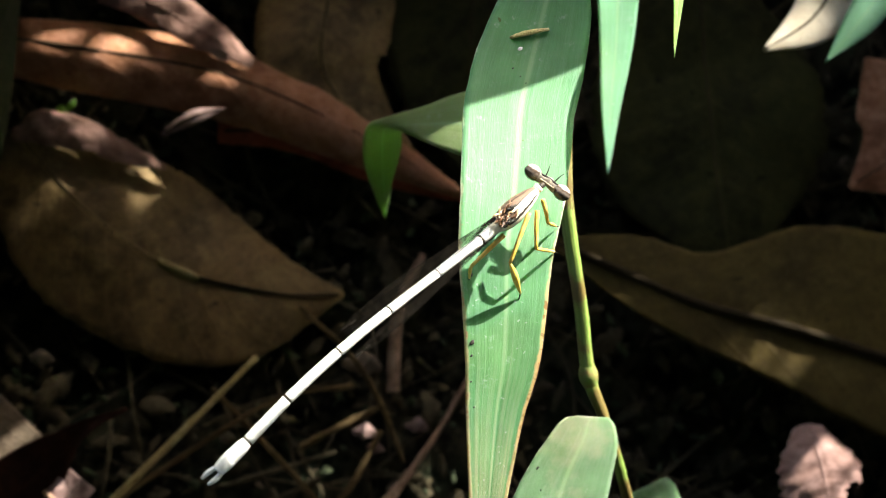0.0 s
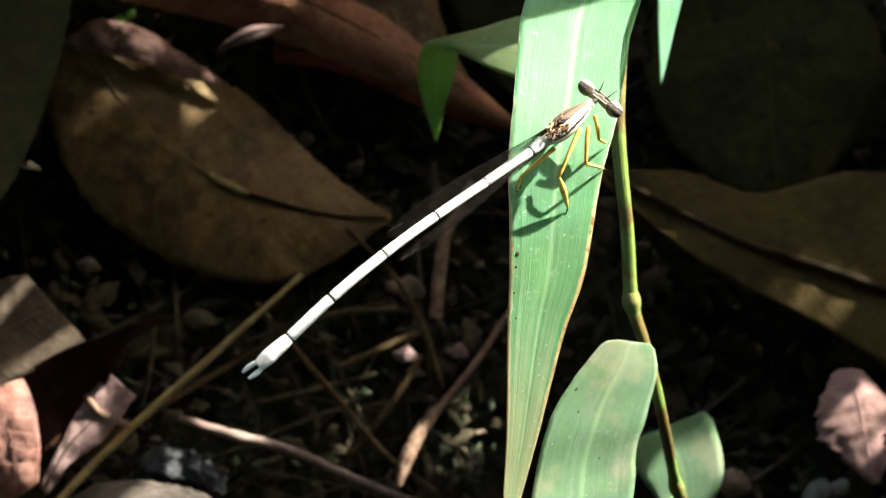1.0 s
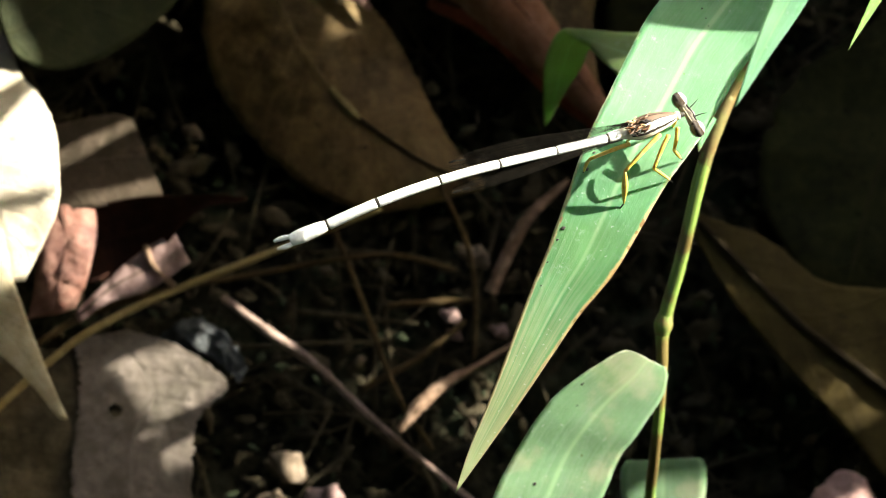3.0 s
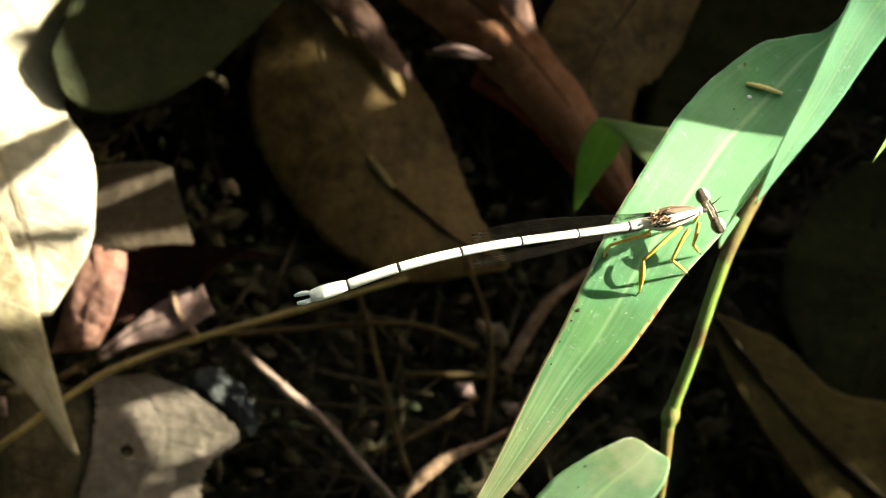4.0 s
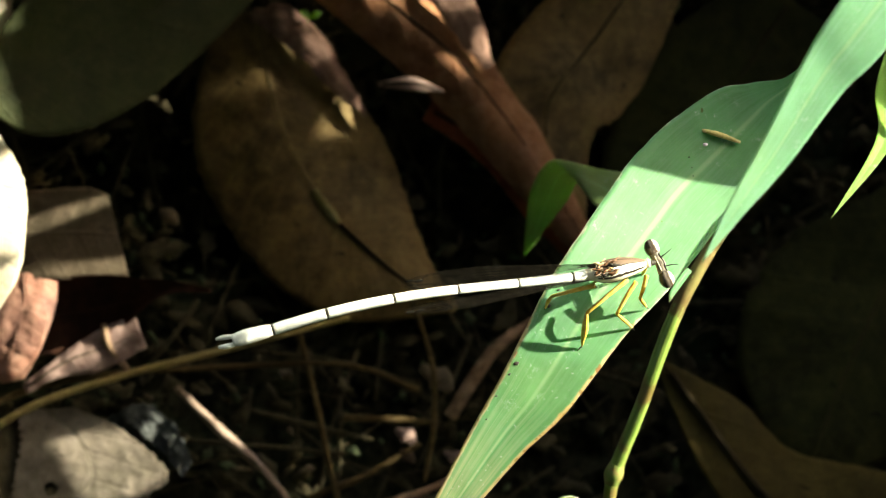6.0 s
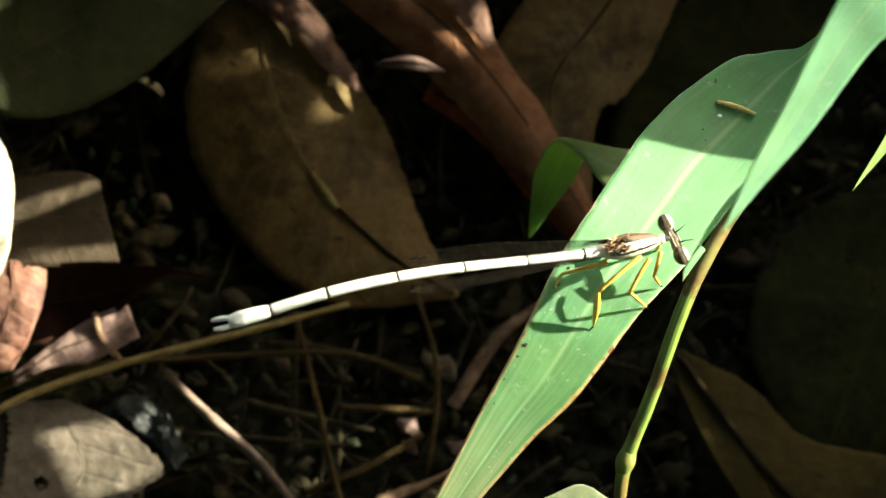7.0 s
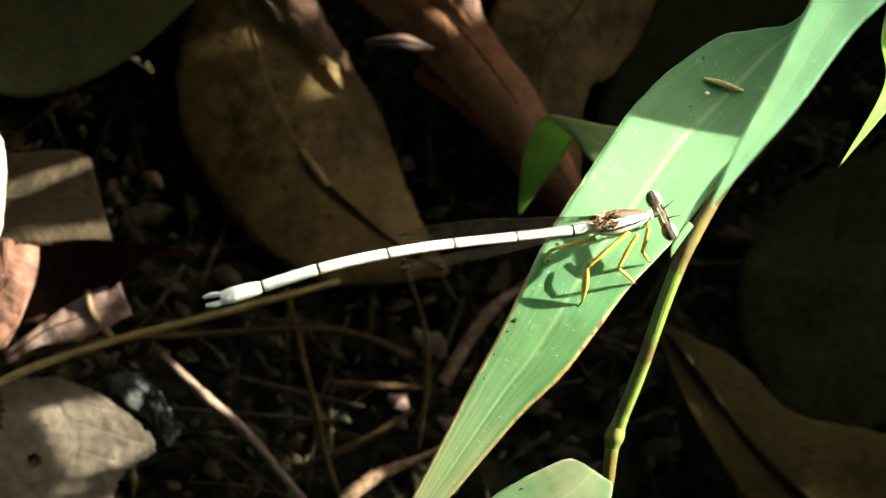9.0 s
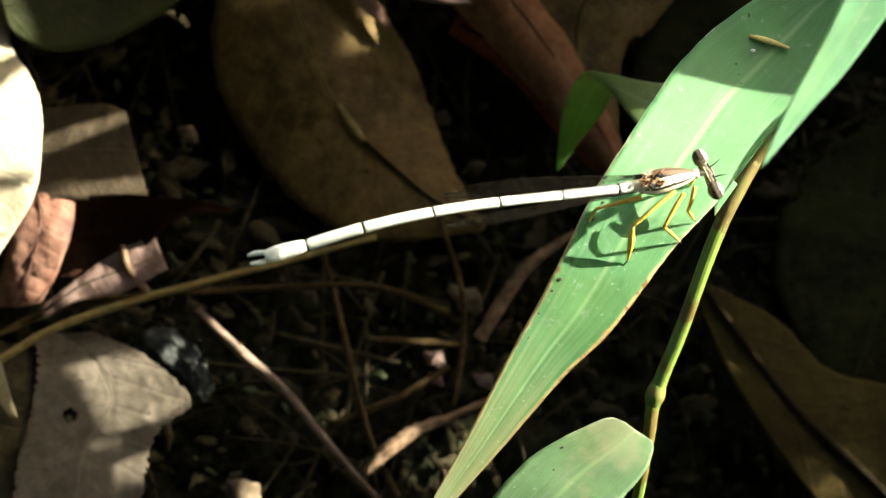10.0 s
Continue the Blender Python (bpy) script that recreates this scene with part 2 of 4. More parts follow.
def dead_material(name, base, dark, pale, veins=16.0, slant=0.55, rough=0.62, vein_colour=None, speck=0.5, gloss=0.14):
    k = Nodes(name)
    u, v, _ = k.split(k.uv)
    a = k.math("ABSOLUTE", k.math("SUBTRACT", k.math("MULTIPLY", v, 2.0), 1.0))
    big = k.noise(120.0, 5.0, 0.6)
    mid = k.noise(520.0, 6.0, 0.65)
    tiny = k.noise(2600.0, 4.0, 0.7)
    col = k.mix(k.step(big, 0.36, 0.62), dark, base)
    col = k.mix(k.math("MULTIPLY", k.step(mid, 0.36, 0.74), 0.75), col, pale)
    col = k.mix(k.math("MULTIPLY", k.step(k.noise(1300.0, 5.0, 0.7), 0.45, 0.7), 0.45), col, tuple(Vector(dark) * 0.8))
    col = k.mix(k.math("MULTIPLY", k.step(tiny, 0.5, 0.72), 0.35 * speck), col, tuple(Vector(dark) * 0.6))
    phase = k.math("SUBTRACT", k.math("MULTIPLY", u, veins), k.math("MULTIPLY", a, slant * veins * 0.28))
    saw = k.math("ABSOLUTE", k.math("SUBTRACT", k.math("FRACT", k.math("ADD", phase, k.math("MULTIPLY", mid, 0.25))), 0.5))
    vein = k.math("SUBTRACT", 1.0, k.step(saw, 0.02, 0.1))
    rib = k.math("SUBTRACT", 1.0, k.step(a, 0.015, 0.06))
    vc = vein_colour or tuple(Vector(pale) * 0.9)
    col = k.mix(k.math("MULTIPLY", vein, 0.12), col, vc)
    col = k.mix(k.math("MULTIPLY", rib, 0.5), col, vc)
    rot = k.step(k.noise(330.0, 3.0, 0.6), 0.68, 0.74)
    col = k.mix(k.math("MULTIPLY", rot, 0.8), col, tuple(Vector(dark) * 0.35))
    h = k.math("ADD", k.math("MULTIPLY", vein, 0.3), k.math("ADD", k.math("MULTIPLY", rib, 0.5), k.math("MULTIPLY", mid, 1.3)))
    h = k.math("ADD", h, k.math("MULTIPLY", tiny, 0.5))
    k.bump(h, 0.5, 0.00024)
    m = k.done(col, k.math("ADD", rough, k.math("MULTIPLY", big, 0.25)), gloss)
    k.translucent(tuple(Vector(base) * 0.9), 0.12)
    return m


def twig_material(name, base, dark, pale, length=60.0):
    k = Nodes(name)
    fib = k.noise(1.0, 5.0, 0.7, k.uv, (length * 0.25, 16.0, 1.0))
    blot = k.noise(420.0, 4.0)
    col = k.mix(k.step(fib, 0.35, 0.62), dark, base)
    col = k.mix(k.math("MULTIPLY", k.step(blot, 0.5, 0.7), 0.7), col, pale)
    k.bump(k.math("ADD", fib, k.math("MULTIPLY", blot, 0.6)), 0.7, 0.0003)
    return k.done(col, 0.8, 0.14)


def plain_material(name, base, second, scale=900.0, rough=0.5, spec=0.4, bump=0.2):
    k = Nodes(name)
    n = k.noise(scale, 5.0, 0.65)
    col = k.mix(k.step(n, 0.35, 0.68), base, second)
    k.bump(n, bump, 0.0001)
    return k.done(col, rough, spec)


def soil_material():
    k = Nodes("damp_soil")
    big = k.noise(70.0, 4.0)
    mid = k.noise(420.0, 6.0, 0.7)
    tiny = k.noise(2200.0, 5.0, 0.75)
    col = k.mix(k.step(k.math("ADD", k.math("MULTIPLY", mid, 0.6), k.math("MULTIPLY", k.noise(150.0, 3.0), 0.4)), 0.42, 0.62), (0.004, 0.0038, 0.0026), (0.060, 0.054, 0.032))
    col = k.mix(k.math("MULTIPLY", k.step(big, 0.5, 0.68), 0.6), col, (0.026, 0.042, 0.024))
    col = k.mix(k.step(tiny, 0.66, 0.74), col, (0.04, 0.032, 0.02))
    k.bump(k.math("ADD", mid, k.math("MULTIPLY", tiny, 0.5)), 0.9, 0.0015)
    return k.done(col, 0.9, 0.1)


M_GRASS = grass_material("grass_leaf_green", (0.068, 0.215, 0.084), 0.2, 0.26)
M_GRASS_LOW = grass_material("grass_leaf_pale", (0.125, 0.240, 0.120), -0.05, 0.25, 20.0, 0.2, 0.4)
M_GRASS_NEW = grass_material("grass_leaf_fresh", (0.13, 0.33, 0.18), -0.02, 0.34, 18.0, 0.0)
M_GRASS_THIN = grass_material("grass_leaf_yellow_green", (0.16, 0.32, 0.06), -0.05, 0.4, 14.0, 0.0)
M_GRASS_FOLD = grass_material("grass_leaf_olive", (0.15, 0.235, 0.085), -0.09, 0.30, 14.0, 0.0)
M_SOIL = soil_material()


def stem_material():
    k = Nodes("grass_stem")
    u, v, _ = k.split(k.uv)
    fib = k.noise(1.0, 4.0, 0.6, k.uv, (6.0, 18.0, 1.0))
    blot = k.noise(160.0, 4.0)
    col = k.mix(k.step(fib, 0.35, 0.65), (0.13, 0.20, 0.04), (0.25, 0.35, 0.085))
    col = k.mix(k.math("MULTIPLY", k.step(blot, 0.46, 0.6), 0.8), col, (0.14, 0.07, 0.03))
    k.bump(fib, 0.4, 0.0002)
    m = k.done(col, 0.42, 0.45)
    return m


M_STEM = stem_material()
M_NODE = plain_material("stem_node_green", (0.17, 0.25, 0.06), (0.22, 0.15, 0.06), 700.0)
M_SHEATH = plain_material("dry_sheath", (0.18, 0.16, 0.055), (0.14, 0.085, 0.035), 330.0, 0.65, 0.25)

M_BIG = dead_material("brown_olive_leaf", (0.1691, 0.1025, 0.0380), (0.0621, 0.0359, 0.0138), (0.2589, 0.1710, 0.0719), 14, 0.6, 0.5, (0.2415, 0.1623, 0.0635), 0.5, 0.3)
M_DARKGREEN = dead_material("dark_green_leaf", (0.0301, 0.0358, 0.0136), (0.0192, 0.0229, 0.0100), (0.0443, 0.0465, 0.0218), 10, 0.5, 0.55, (0.0283, 0.0295, 0.0136), 0.3)
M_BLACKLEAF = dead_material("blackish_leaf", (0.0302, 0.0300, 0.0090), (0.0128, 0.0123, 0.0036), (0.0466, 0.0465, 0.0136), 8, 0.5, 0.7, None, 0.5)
M_PALE = dead_material("bleached_leaf", (0.6708, 0.5880, 0.4800), (0.5848, 0.4872, 0.3680), (0.7052, 0.6300, 0.5280), 12, 0.5, 0.65, (0.4816, 0.3696, 0.2560), 0.25)
M_GREY = dead_material("grey_tan_leaf", (0.0779, 0.0573, 0.0394), (0.0532, 0.0410, 0.0276), (0.1029, 0.0730, 0.0561), 9, 0.5, 0.65)
M_RED = dead_material("red_pink_leaf", (0.34, 0.150, 0.115), (0.20, 0.105, 0.095), (0.42, 0.25, 0.20), 8, 0.5, 0.55)
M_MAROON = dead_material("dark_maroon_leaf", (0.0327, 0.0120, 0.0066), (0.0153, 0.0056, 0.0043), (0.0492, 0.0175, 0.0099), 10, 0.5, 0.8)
M_PINKGREY = dead_material("pinkish_grey_leaf", (0.3024, 0.1964, 0.1874), (0.1814, 0.1116, 0.1072), (0.3830, 0.2678, 0.2500), 9, 0.5, 0.65)
M_TAN = dead_material("tan_brown_leaf", (0.3251, 0.1472, 0.0782), (0.1679, 0.0683, 0.0351), (0.4878, 0.2403, 0.1642), 12, 0.55, 0.55)
M_RIGHT = dead_material("yellow_brown_leaf", (0.0756, 0.0517, 0.0135), (0.0427, 0.0276, 0.0075), (0.1056, 0.0758, 0.0237), 9, 0.6, 0.6, (0.0355, 0.0206, 0.0060))
M_MOTTLED = dead_material("mottled_grey_leaf", (0.1667, 0.1347, 0.1136), (0.1056, 0.0889, 0.0711), (0.2223, 0.1778, 0.1620), 8, 0.4, 0.75, None, 0.6)
M_TWIG = twig_material("straw_twig", (0.3356, 0.2554, 0.1102), (0.1546, 0.1094, 0.0493), (0.4416, 0.3648, 0.1879))
M_STICK = twig_material("grey_stick", (0.3315, 0.2332, 0.2028), (0.0994, 0.0659, 0.0507), (0.4420, 0.3245, 0.2941))
M_PINKSTICK = twig_material("pinkish_stick", (0.3074, 0.1900, 0.1361), (0.0972, 0.0609, 0.0361), (0.4046, 0.2741, 0.2066))
M_DARKTWIG = twig_material("dark_twig", (0.0956, 0.0628, 0.0279), (0.0440, 0.0260, 0.0123), (0.1532, 0.1057, 0.0484))
M_CRUMB = plain_material("pale_crumbs", (0.1170, 0.0825, 0.0577), (0.1871, 0.1411, 0.1070), 700.0, 0.8, 0.2, 0.6)
M_REDBROWN = dead_material("red_brown_leaf", (0.3088, 0.0655, 0.0317), (0.1342, 0.0282, 0.0157), (0.4559, 0.1218, 0.0694), 9, 0.5, 0.6)
M_STRAW = twig_material("bright_straw", (0.66, 0.58, 0.26), (0.42, 0.33, 0.12), (0.72, 0.65, 0.38))
M_ROT = dead_material("rotting_leaf", (0.0702, 0.0543, 0.0312), (0.0281, 0.0222, 0.0130), (0.1287, 0.1037, 0.0676), 9, 0.5, 0.7)
M_OLIVE = dead_material("olive_tan_leaf", (0.3800, 0.3200, 0.2125), (0.2660, 0.2100, 0.1250), (0.4750, 0.4200, 0.3250), 10, 0.5, 0.65, None, 0.4)
M_MOULD = dead_material("mouldy_grey_leaf", (0.085, 0.090, 0.098), (0.045, 0.047, 0.050), (0.14, 0.142, 0.15), 7, 0.4, 0.75, None, 0.8)
M_DARKCRUMB = plain_material("dark_crumbs", (0.0416, 0.0333, 0.0208), (0.0874, 0.0707, 0.0416), 900.0, 0.85, 0.1, 0.6)
M_RIB = twig_material("dark_rib", (0.030, 0.019, 0.008), (0.014, 0.009, 0.004), (0.045, 0.030, 0.013))
M_MOSS = plain_material("moss", (0.0312, 0.0390, 0.0218), (0.0780, 0.0905, 0.0530), 900.0, 0.9, 0.1, 0.8)
M_SUNTIP = dead_material("pinkish_tan_leaf", (0.2890, 0.1710, 0.1575), (0.1870, 0.1064, 0.0929), (0.3570, 0.2280, 0.2140), 9, 0.5, 0.65)
M_SUNBROWN = dead_material("pinkish_brown_leaf", (0.2681, 0.1500, 0.1235), (0.1381, 0.0750, 0.0585), (0.3737, 0.2250, 0.1950), 9, 0.5, 0.65)
M_GREYRIB = twig_material("grey_rib", (0.20, 0.18, 0.14), (0.12, 0.10, 0.07), (0.26, 0.23, 0.18))
M_STONE = plain_material("grey_stone", (0.14, 0.135, 0.13), (0.24, 0.23, 0.22), 600.0, 0.7, 0.3, 0.5)

def wax_material():
    k = Nodes("waxy_white")
    n = k.noise(2400.0, 5.0, 0.65)
    col = k.mix(k.step(n, 0.35, 0.68), (0.82, 0.815, 0.81), (0.70, 0.69, 0.68))
    scratch = k.step(k.noise(1.0, 3.0, 0.6, k.uv, (9.0, 26.0, 1.0)), 0.66, 0.72)
    col = k.mix(k.math("MULTIPLY", scratch, k.math("MULTIPLY", k.step(k.noise(300.0, 2.0), 0.45, 0.6), 0.8)), col, (0.25, 0.23, 0.22))
    k.bump(n, 0.35, 0.0001)
    return k.done(col, 0.6, 0.3)


M_WHITE = wax_material()
M_BLACK = plain_material("black_chitin", (0.015, 0.012, 0.010), (0.03, 0.024, 0.018), 2000.0, 0.6, 0.2)
M_YELLOW = plain_material("yellow_leg", (0.66, 0.40, 0.05), (0.74, 0.54, 0.16), 1500.0, 0.6, 0.2)
M_CREAM = plain_material("cream_stripe", (0.78, 0.70, 0.55), (0.66, 0.56, 0.40), 2500.0, 0.45, 0.4)
M_BROWN = plain_material("brown_chitin", (0.07, 0.04, 0.025), (0.12, 0.07, 0.05), 2600.0, 0.4, 0.5)
M_HEAD = plain_material("mottled_head", (0.022, 0.015, 0.012), (0.30, 0.25, 0.20), 1100.0, 0.45, 0.4)
M_TENDON = plain_material("ochre_tendon", (0.42, 0.27, 0.12), (0.60, 0.48, 0.30), 1500.0, 0.5)
M_VEIN = plain_material("wing_vein", (0.006, 0.005, 0.004), (0.011, 0.009, 0.007), 2000.0, 0.9, 0.04)
M_RUST = plain_material("rusty_chitin", (0.20, 0.085, 0.035), (0.06, 0.03, 0.018), 1900.0, 0.45, 0.45)


def eye_material():
    k = Nodes("banded_eye")
    u, v, _ = k.split(k.uv)
    x = k.math("ADD", u, k.math("MULTIPLY", k.math("SUBTRACT", k.noise(1500.0, 3.0), 0.5), 0.28))
    col = k.mix(k.step(x, 0.26, 0.36), (0.52, 0.48, 0.43), (0.06, 0.04, 0.03))
    col = k.mix(k.step(x, 0.40, 0.52), col, (0.20, 0.165, 0.14))
    col = k.mix(k.step(x, 0.54, 0.62), col, (0.045, 0.028, 0.02))
    return k.done(col, 0.25, 0.45)


M_EYE = eye_material()


def thorax_material():
    k = Nodes("striped_thorax")
    u, v, _ = k.split(k.uv)
    d = k.math("ABSOLUTE", k.math("SUBTRACT", k.math("FRACT", k.math("ADD", v, 0.14)), 0.5))
    n = k.math("SUBTRACT", k.noise(1500.0, 4.0, 0.6), 0.5)
    d = k.math("ADD", d, k.math("MULTIPLY", n, 0.05))
    d = k.math("ADD", d, k.math("MULTIPLY", k.math("SUBTRACT", u, 0.5), 0.05))
    col = k.mix(k.step(d, 0.010, 0.016), (0.02, 0.014, 0.010), (0.13, 0.085, 0.062))
    col = k.mix(k.step(d, 0.085, 0.092), col, (0.03, 0.018, 0.012))
    col = k.mix(k.step(d, 0.104, 0.112), col, (0.88, 0.85, 0.76))
    col = k.mix(k.step(d, 0.205, 0.215), col, (0.02, 0.013, 0.010))
    col = k.mix(k.step(d, 0.245, 0.26), col, (0.82, 0.76, 0.60))
    col = k.mix(k.step(d, 0.325, 0.335), col, (0.05, 0.03, 0.018))
    col = k.mix(k.step(d, 0.36, 0.375), col, (0.60, 0.38, 0.08))
    k.bump(k.noise(2600.0, 4.0), 0.4, 0.00008)
    return k.done(col, 0.6, 0.2)


M_THORAX = thorax_material()


def wing_material():
    k = Nodes("wing_membrane")
    clear = k.add("ShaderNodeBsdfTransparent")
    clear.inputs["Color"].default_value = (0.975, 0.97, 0.965, 1)
    k.done((0.05, 0.042, 0.036), 0.22, 0.5)
    mx = k.add("ShaderNodeMixShader")
    cells = k.step(k.noise(1400.0, 3.0), 0.35, 0.7)
    k.put(mx.inputs[0], k.math("ADD", 0.008, k.math("MULTIPLY", cells, 0.012)))
    k.t.links.new(clear.outputs[0], mx.inputs[1])
    k.t.links.new(k.b.outputs[0], mx.inputs[2])
    k.t.links.new(mx.outputs[0], k.t.nodes["Material Output"].inputs["Surface"])
    return k.m


M_WING = wing_material()
# for the added leaf dome that holds back the sky
M_SKY_BLOCKER = plain_material("sky_blocker_leaf", (0.030, 0.045, 0.012), (0.060, 0.080, 0.025), 6.0, 0.6, 0.3)
# for the added leaves out of view that block sun and low sky light
M_BLOCKER_LEAF = plain_material("blocker_leaf", (0.030, 0.050, 0.014), (0.055, 0.080, 0.026), 60.0, 0.6, 0.3)


# ---- ground ----
def build_ground():
    n = 300
    s = np.linspace(-1, 1, n)
    c = np.sinh(s * 7.0) / math.sinh(7.0) * 6000.0
    verts, faces, uv = [], [], []
    for y in c:
        for x in c:
            h = 2.4 * wob(x, y, 0, 0.06) + 2.6 * wob(x, y, 3, 0.16) + 1.8 * wob(x, y, 7, 0.5) + 0.6 * wob(x, y, 5, 1.4)
            verts.append((x + 5, y + 15, -10.5 + h))
            uv.append((x * 0.01, y * 0.01))
    for i in range(n - 1):
        for j in range(n - 1):
            a = i * n + j
            faces.append((a, a + 1, a + n + 1, a + n))
    ob = solid("ground", (np.array(verts), faces, uv), M_SOIL, origin=(0, 0, -10))
    tagged(ob, "dark damp forest soil with greenish patches", "ground", kind="structure")


build_ground()


# ---- grass plant ----
def build_plant():
    plant = holder("bamboo_grass", (14, -33, -8), "green bamboo-like grass plant with long pointed leaves", "plant")
    stem_pts = [(13.5, -38, -9), (14.2, -32.3, 13), (11.8, -28.3, 20), (10.1, -23.6, 27), (9.6, -18.5, 35), (9.8, -14.4, 39), (10.1, -9.8, 42), (10.4, -5.8, 44), (12.2, 0.2, 48), (13.6, 5.6, 51.4), (14.8, 9.2, 53.2), (16.1, 12.0, 54.2), (17.7, 14.8, 54.8), (19.4, 17.6, 55.8), (21.5, 22, 58.5), (24.5, 29, 64), (31, 38, 72), (48, 58, 84)]
    rad = [0.8, 0.72, 0.62, 0.60, 0.56, 0.56, 0.58, 0.70, 0.68, 0.70, 0.72, 0.70, 0.66, 0.62, 0.6, 0.55, 0.5, 0.45]
    stem = solid("stem", tube(stem_pts, rad, 14, 120, 0.05, 2), M_STEM, plant, label="jointed yellow-green stem with brown tint")
    solid("node", tube([(10.15, -6.9, 43.4), (10.35, -5.9, 43.9), (10.6, -4.9, 44.5)], [0.68, 0.98, 0.72], 14, 10), M_NODE, stem)
    solid("node", tube([(10.05, -24.6, 26.2), (10.0, -23.7, 27.0), (9.9, -22.7, 28.2)], [0.62, 0.85, 0.64], 14, 10), M_NODE, stem)
    solid("petiole", tube([(22.2, 28.0, 71.5), (26, 32.5, 71.2), (31, 38, 72.2)], [0.3, 0.45, 0.5], 10, 10), M_NODE, stem)
    solid("sheath", tube([(13.5, 5.2, 51.1), (14.8, 9.2, 53.2), (16.1, 12.0, 54.2), (17.7, 14.8, 54.8)], [0.68, 0.74, 0.74, 0.66], 14, 20, 0.06, 5), M_SHEATH, stem, "dry brown sheath on the stem")
    main = blade([(23.0, 28.8, 72), (21.0, 26.6, 71.4), (19.0, 25.0, 71.3), (17.3, 23.2, 71.4), (13.15, 18.85, 72.0), (9.8, 15.3, 73.0), (7.4, 12.1, 74.3), (4.2, 7.85, 76.2), (1.1, 3.9, 77.2), (-1.6, -0.5, 77.4), (-4.05, -4.4, 77.1), (-6.6, -7.75, 76.6), (-9.1, -11.4, 76.0), (-12.1, -15.9, 75.2), (-15.4, -20.6, 74.0), (-17.5, -23.75, 73.4)],
                 [0.4, 1.6, 3.2, 4.3, 4.85, 4.85, 4.75, 4.45, 4.0, 3.5, 3.05, 2.4, 1.88, 1.25, 0.6, 0.02],
                 [0.3, 0.9, 2.3, 4.0, 5.05, 5.12, 5.02, 4.75, 4.3, 3.82, 3.37, 2.7, 2.12, 1.42, 0.7, 0.02], nu=110, nv=18, keel=0.06, wave=0.12, ragged=0.012, thick=0.16)
    leaf = solid("leaf", main, M_GRASS, plant, label="long green leaf with dry brown rim")

    def spots(sheet, owner, places):
        top = sheet[0][:len(sheet[0]) // 2]
        for x, y, r in places:
            z = top[np.argmin((top[:, 0] - x) ** 2 + (top[:, 1] - y) ** 2)][2] + 0.02
            solid("spot", tube([(x - r, y - 0.3 * r, z), (x, y, z + 0.03), (x + 0.9 * r, y + 0.5 * r, z)], [0.35 * r, 0.7 * r, 0.3 * r], 7, 6, 0.5, x, 0.3), M_BLACK, owner, "small dark rot spot")

    spots(main, leaf, ((-5.7, -1.75, 0.24), (-6.3, -2.7, 0.13), (-2.9, 3.4, 0.2), (-7.4, -4.6, 0.1), (-8.2, -6.6, 0.1), (-2.0, 4.9, 0.16), (11.4, 18.0, 0.08), (11.2, 19.0, 0.1), (11.5, 17.2, 0.07)))
    low = sheet([(6.4, -9.2, 47.9), (5.0, -8.9, 48.4), (3.0, -9.6, 48.3), (-0.9, -11.6, 47.8), (-3.8, -13.9, 47), (-7.4, -18.5, 45), (-9.8, -22.5, 44), (-15, -33, 41), (-21, -46, 34)],
                [(9.3, -10.7, 46.6), (9.5, -11.6, 46.3), (8.9, -13.4, 45.8), (7.4, -15.3, 45.2), (5.6, -17.4, 44.6), (3.9, -19.2, 44), (0.3, -25, 43), (-10, -37, 39), (-21, -46, 34)], nu=60, nv=18, bulge=-0.03, wave=0.1, ragged=0.015, seed=2)
    leaf = solid("leaf", low, M_GRASS_LOW, plant, label="broad pale green leaf with faded patches")
    spots(low, leaf, ((0.4, -11.6, 0.28), (-5.0, -20.8, 0.24), (-0.2, -13.6, 0.16)))
    up = blade([(34, 45, 140), (29, 38, 122), (24, 31, 112.4), (15.4, 19.4, 109.5), (12.6, 15.6, 108.3), (9.2, 9.8, 107), (6.2, 5.4, 106.4), (3.4, 1.0, 106)],
               [3.4, 3.6, 3.3, 2.7, 2.1, 1.45, 0.8, 0.02], nu=60, nv=14, keel=0.07, roll=18, wave=0.12, ragged=0.01, seed=4)
    solid("leaf", up, M_GRASS_NEW, plant, label="bright green pointed leaf hanging over the others")
    thin = blade([(40, 40, 50), (33, 28.5, 64), (27.6, 19.5, 78), (21.1, 11.1, 83)], [1.4, 1.4, 0.75, 0.02], nu=30, nv=8, keel=0.3, seed=5)
    solid("leaf", thin, M_GRASS_THIN, plant, label="narrow yellow-green leaf tip")
    fold = sheet([(19.5, 25.8, 37.5), (15.5, 27.2, 36.4), (11.9, 28.0, 35), (7.9, 29.3, 33), (6.0, 29.4, 31.4), (5.1, 27.4, 27), (5.9, 25.2, 20), (6.9, 23.3, 13.8)],
                 [(16.0, 16.5, 38.5), (12.2, 20.9, 37.4), (10.2, 23.9, 36), (9.0, 26.6, 33.7), (9.0, 27.0, 32), (9.2, 26.5, 27), (8.4, 25.4, 20), (6.95, 23.25, 13.7)], nu=64, nv=12, bulge=0.03, wave=0.1, seed=6)
    solid("leaf", fold, M_GRASS_FOLD, plant, label="small bent green leaf")
    collar = sheet([(13.4, 11.2, 62), (12.3, 9.8, 63.2), (11.4, 8.4, 63.6), (11.3, 7.4, 63.6)], [(14.0, 10.8, 61.8), (12.8, 9.3, 63.1), (11.8, 8.0, 63.6), (11.35, 7.35, 63.6)], nu=20, nv=6, bulge=0.1, seed=9)
